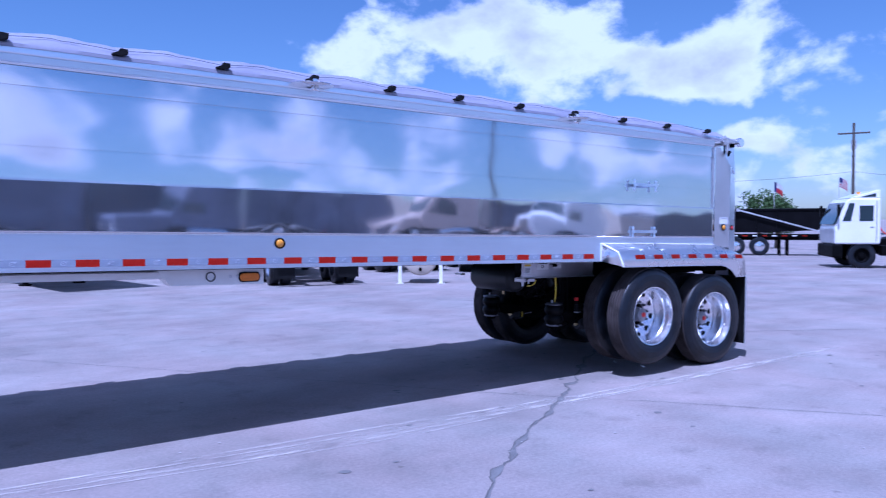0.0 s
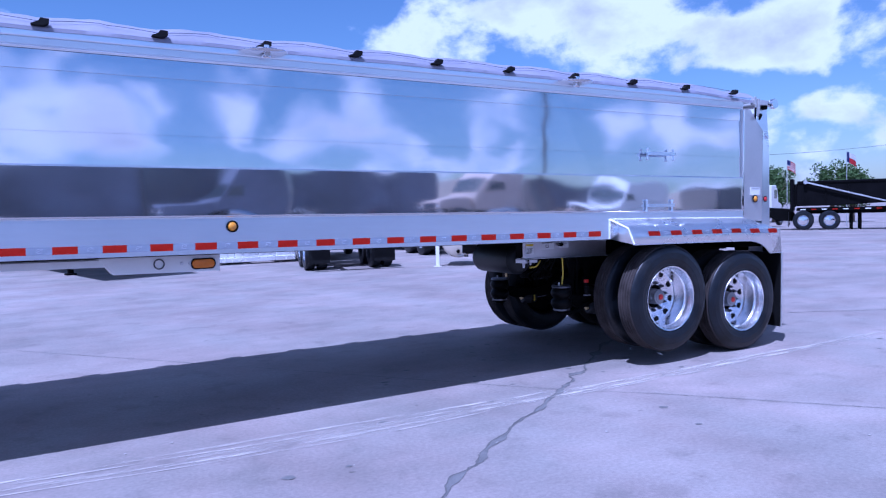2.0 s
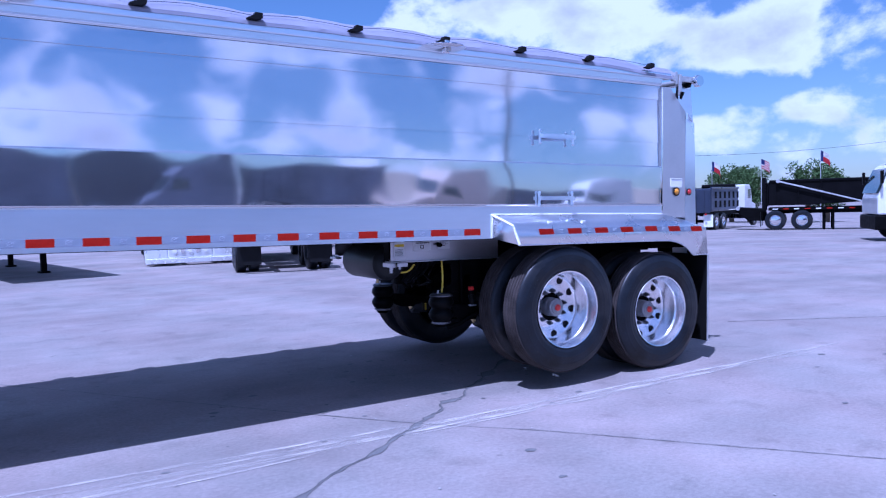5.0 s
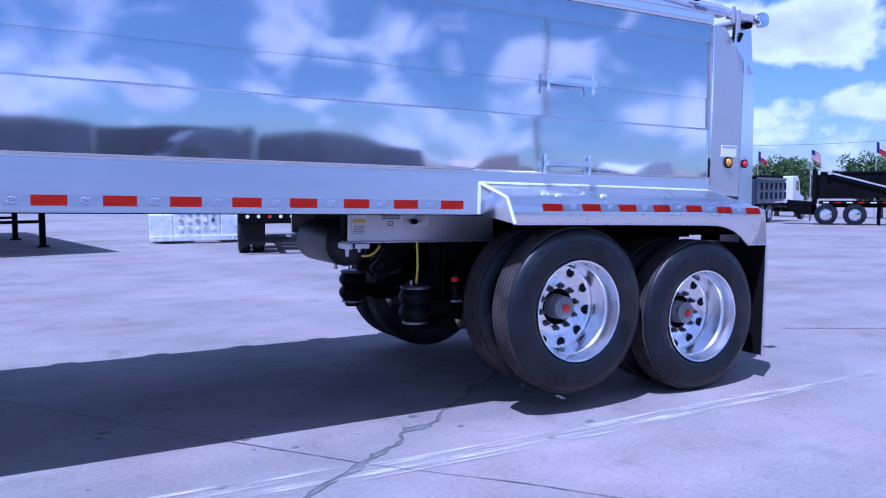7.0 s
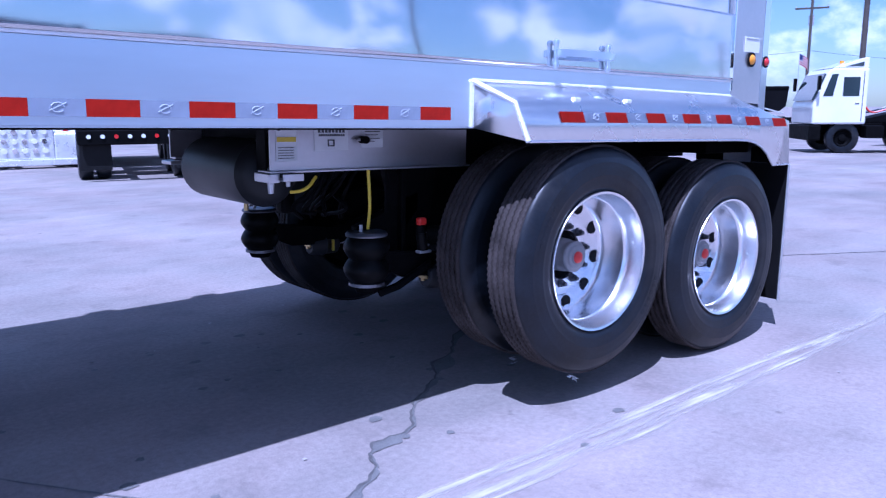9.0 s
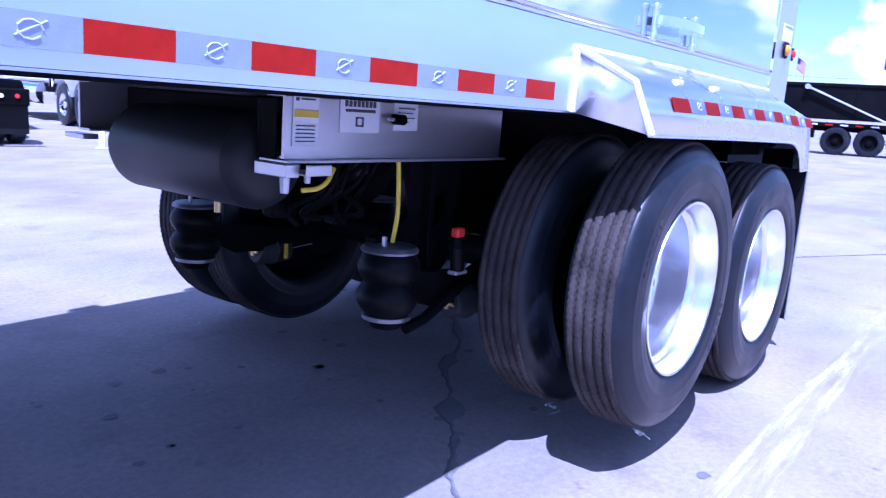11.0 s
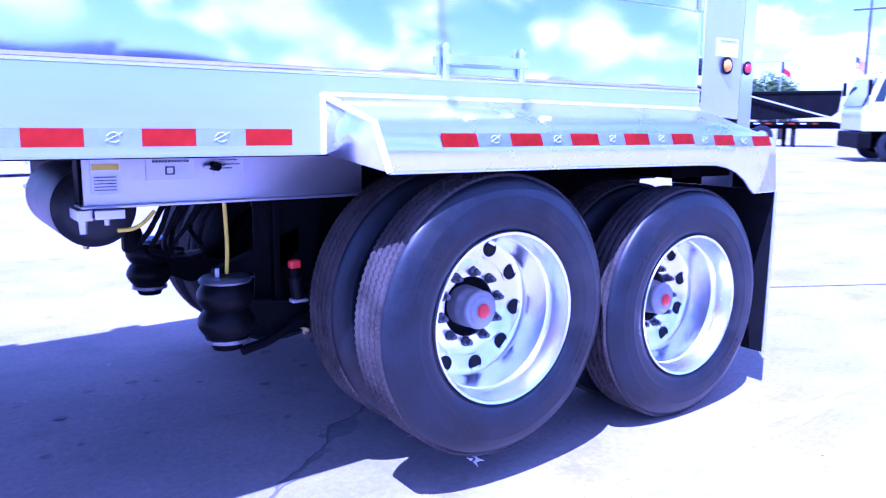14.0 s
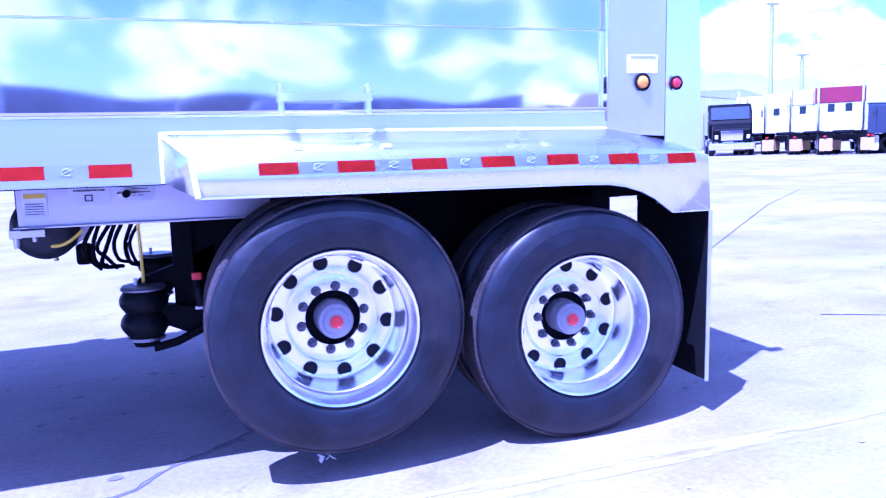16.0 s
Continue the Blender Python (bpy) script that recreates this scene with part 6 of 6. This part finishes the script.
def tree(x, y, h, spread, seed, label="leafy green tree beyond the yard"):
    rk = random.Random(seed)
    t = thing("tree", label, "tree", at(x, y, 0))
    bm = bmesh.new()
    rod(bm, (0, 0, -0.1), (0.1, 0.05, h * 0.45), 0.22, 0.14, 10)
    for k in range(6):
        a = 2 * math.pi * k / 6 + rk.random()
        rod(bm, (0.08, 0.04, h * (0.3 + 0.03 * k)), (spread * 0.6 * math.cos(a), spread * 0.6 * math.sin(a), h * (0.6 + 0.25 * rk.random())), 0.09, 0.03, 7)
    part("trunk", bm, BARK, t, smooth=True)
    verts, faces = [], []
    clumps = [(rk.gauss(0, spread * 0.42), rk.gauss(0, spread * 0.42), h * (0.62 + 0.17 * rk.gauss(0, 1)), spread * rk.uniform(0.16, 0.34)) for _ in range(46)]
    for cx, cy, cz, r in clumps:
        for _ in range(190):
            d = Vector((rk.gauss(0, 1), rk.gauss(0, 1), rk.gauss(0, 1))).normalized() * r * rk.uniform(0.5, 1.1)
            p = Vector((cx, cy, min(max(cz, h * 0.35), h))) + d
            u = Vector((rk.gauss(0, 1), rk.gauss(0, 1), rk.gauss(0, 1))).normalized() * rk.uniform(0.06, 0.12)
            v = Vector((rk.gauss(0, 1), rk.gauss(0, 1), rk.gauss(0, 1))).normalized() * rk.uniform(0.05, 0.09)
            n = len(verts)
            verts += [p - u, p + v, p + u, p - v]
            faces.append((n, n + 1, n + 2, n + 3))
    me = bpy.data.meshes.new("crown")
    me.from_pydata([tuple(v) for v in verts], [], faces)
    me.materials.append(LEAF)
    c = new("crown", me)
    c.parent = t


for k, (bearing, dist, h, spread) in enumerate(((51.8, 72, 4.7, 2.2), (53.0, 68, 4.3, 1.8), (56.6, 66, 4.3, 2.0), (57.8, 65, 4.4, 1.9))):
    tree(-3.4 + dist * math.sin(radians(bearing)), -5.1 + dist * math.cos(radians(bearing)), h, spread, 40 + k)

hall = thing("warehouse", "long low white warehouse beyond the trucks", "warehouse", at(48, 66, 40))
part("wall", boxes((-24, 24, -6, 6, 0, 4.6), bevel=0.03), WHITE_PAINT, hall)
part("roof", prism([(-24.4, 4.6), (24.4, 4.6), (24.4, 4.8), (0, 5.6), (-24.4, 4.8)], -6.4, 6.4, 0.02), GREY_ROOF, hall)
for k in range(6):
    part("bay_door", boxes((-21 + 7.2 * k, -17.5 + 7.2 * k, -6.06, -6.0, 0, 3.2), bevel=0.01), GREY_ROOF, hall)
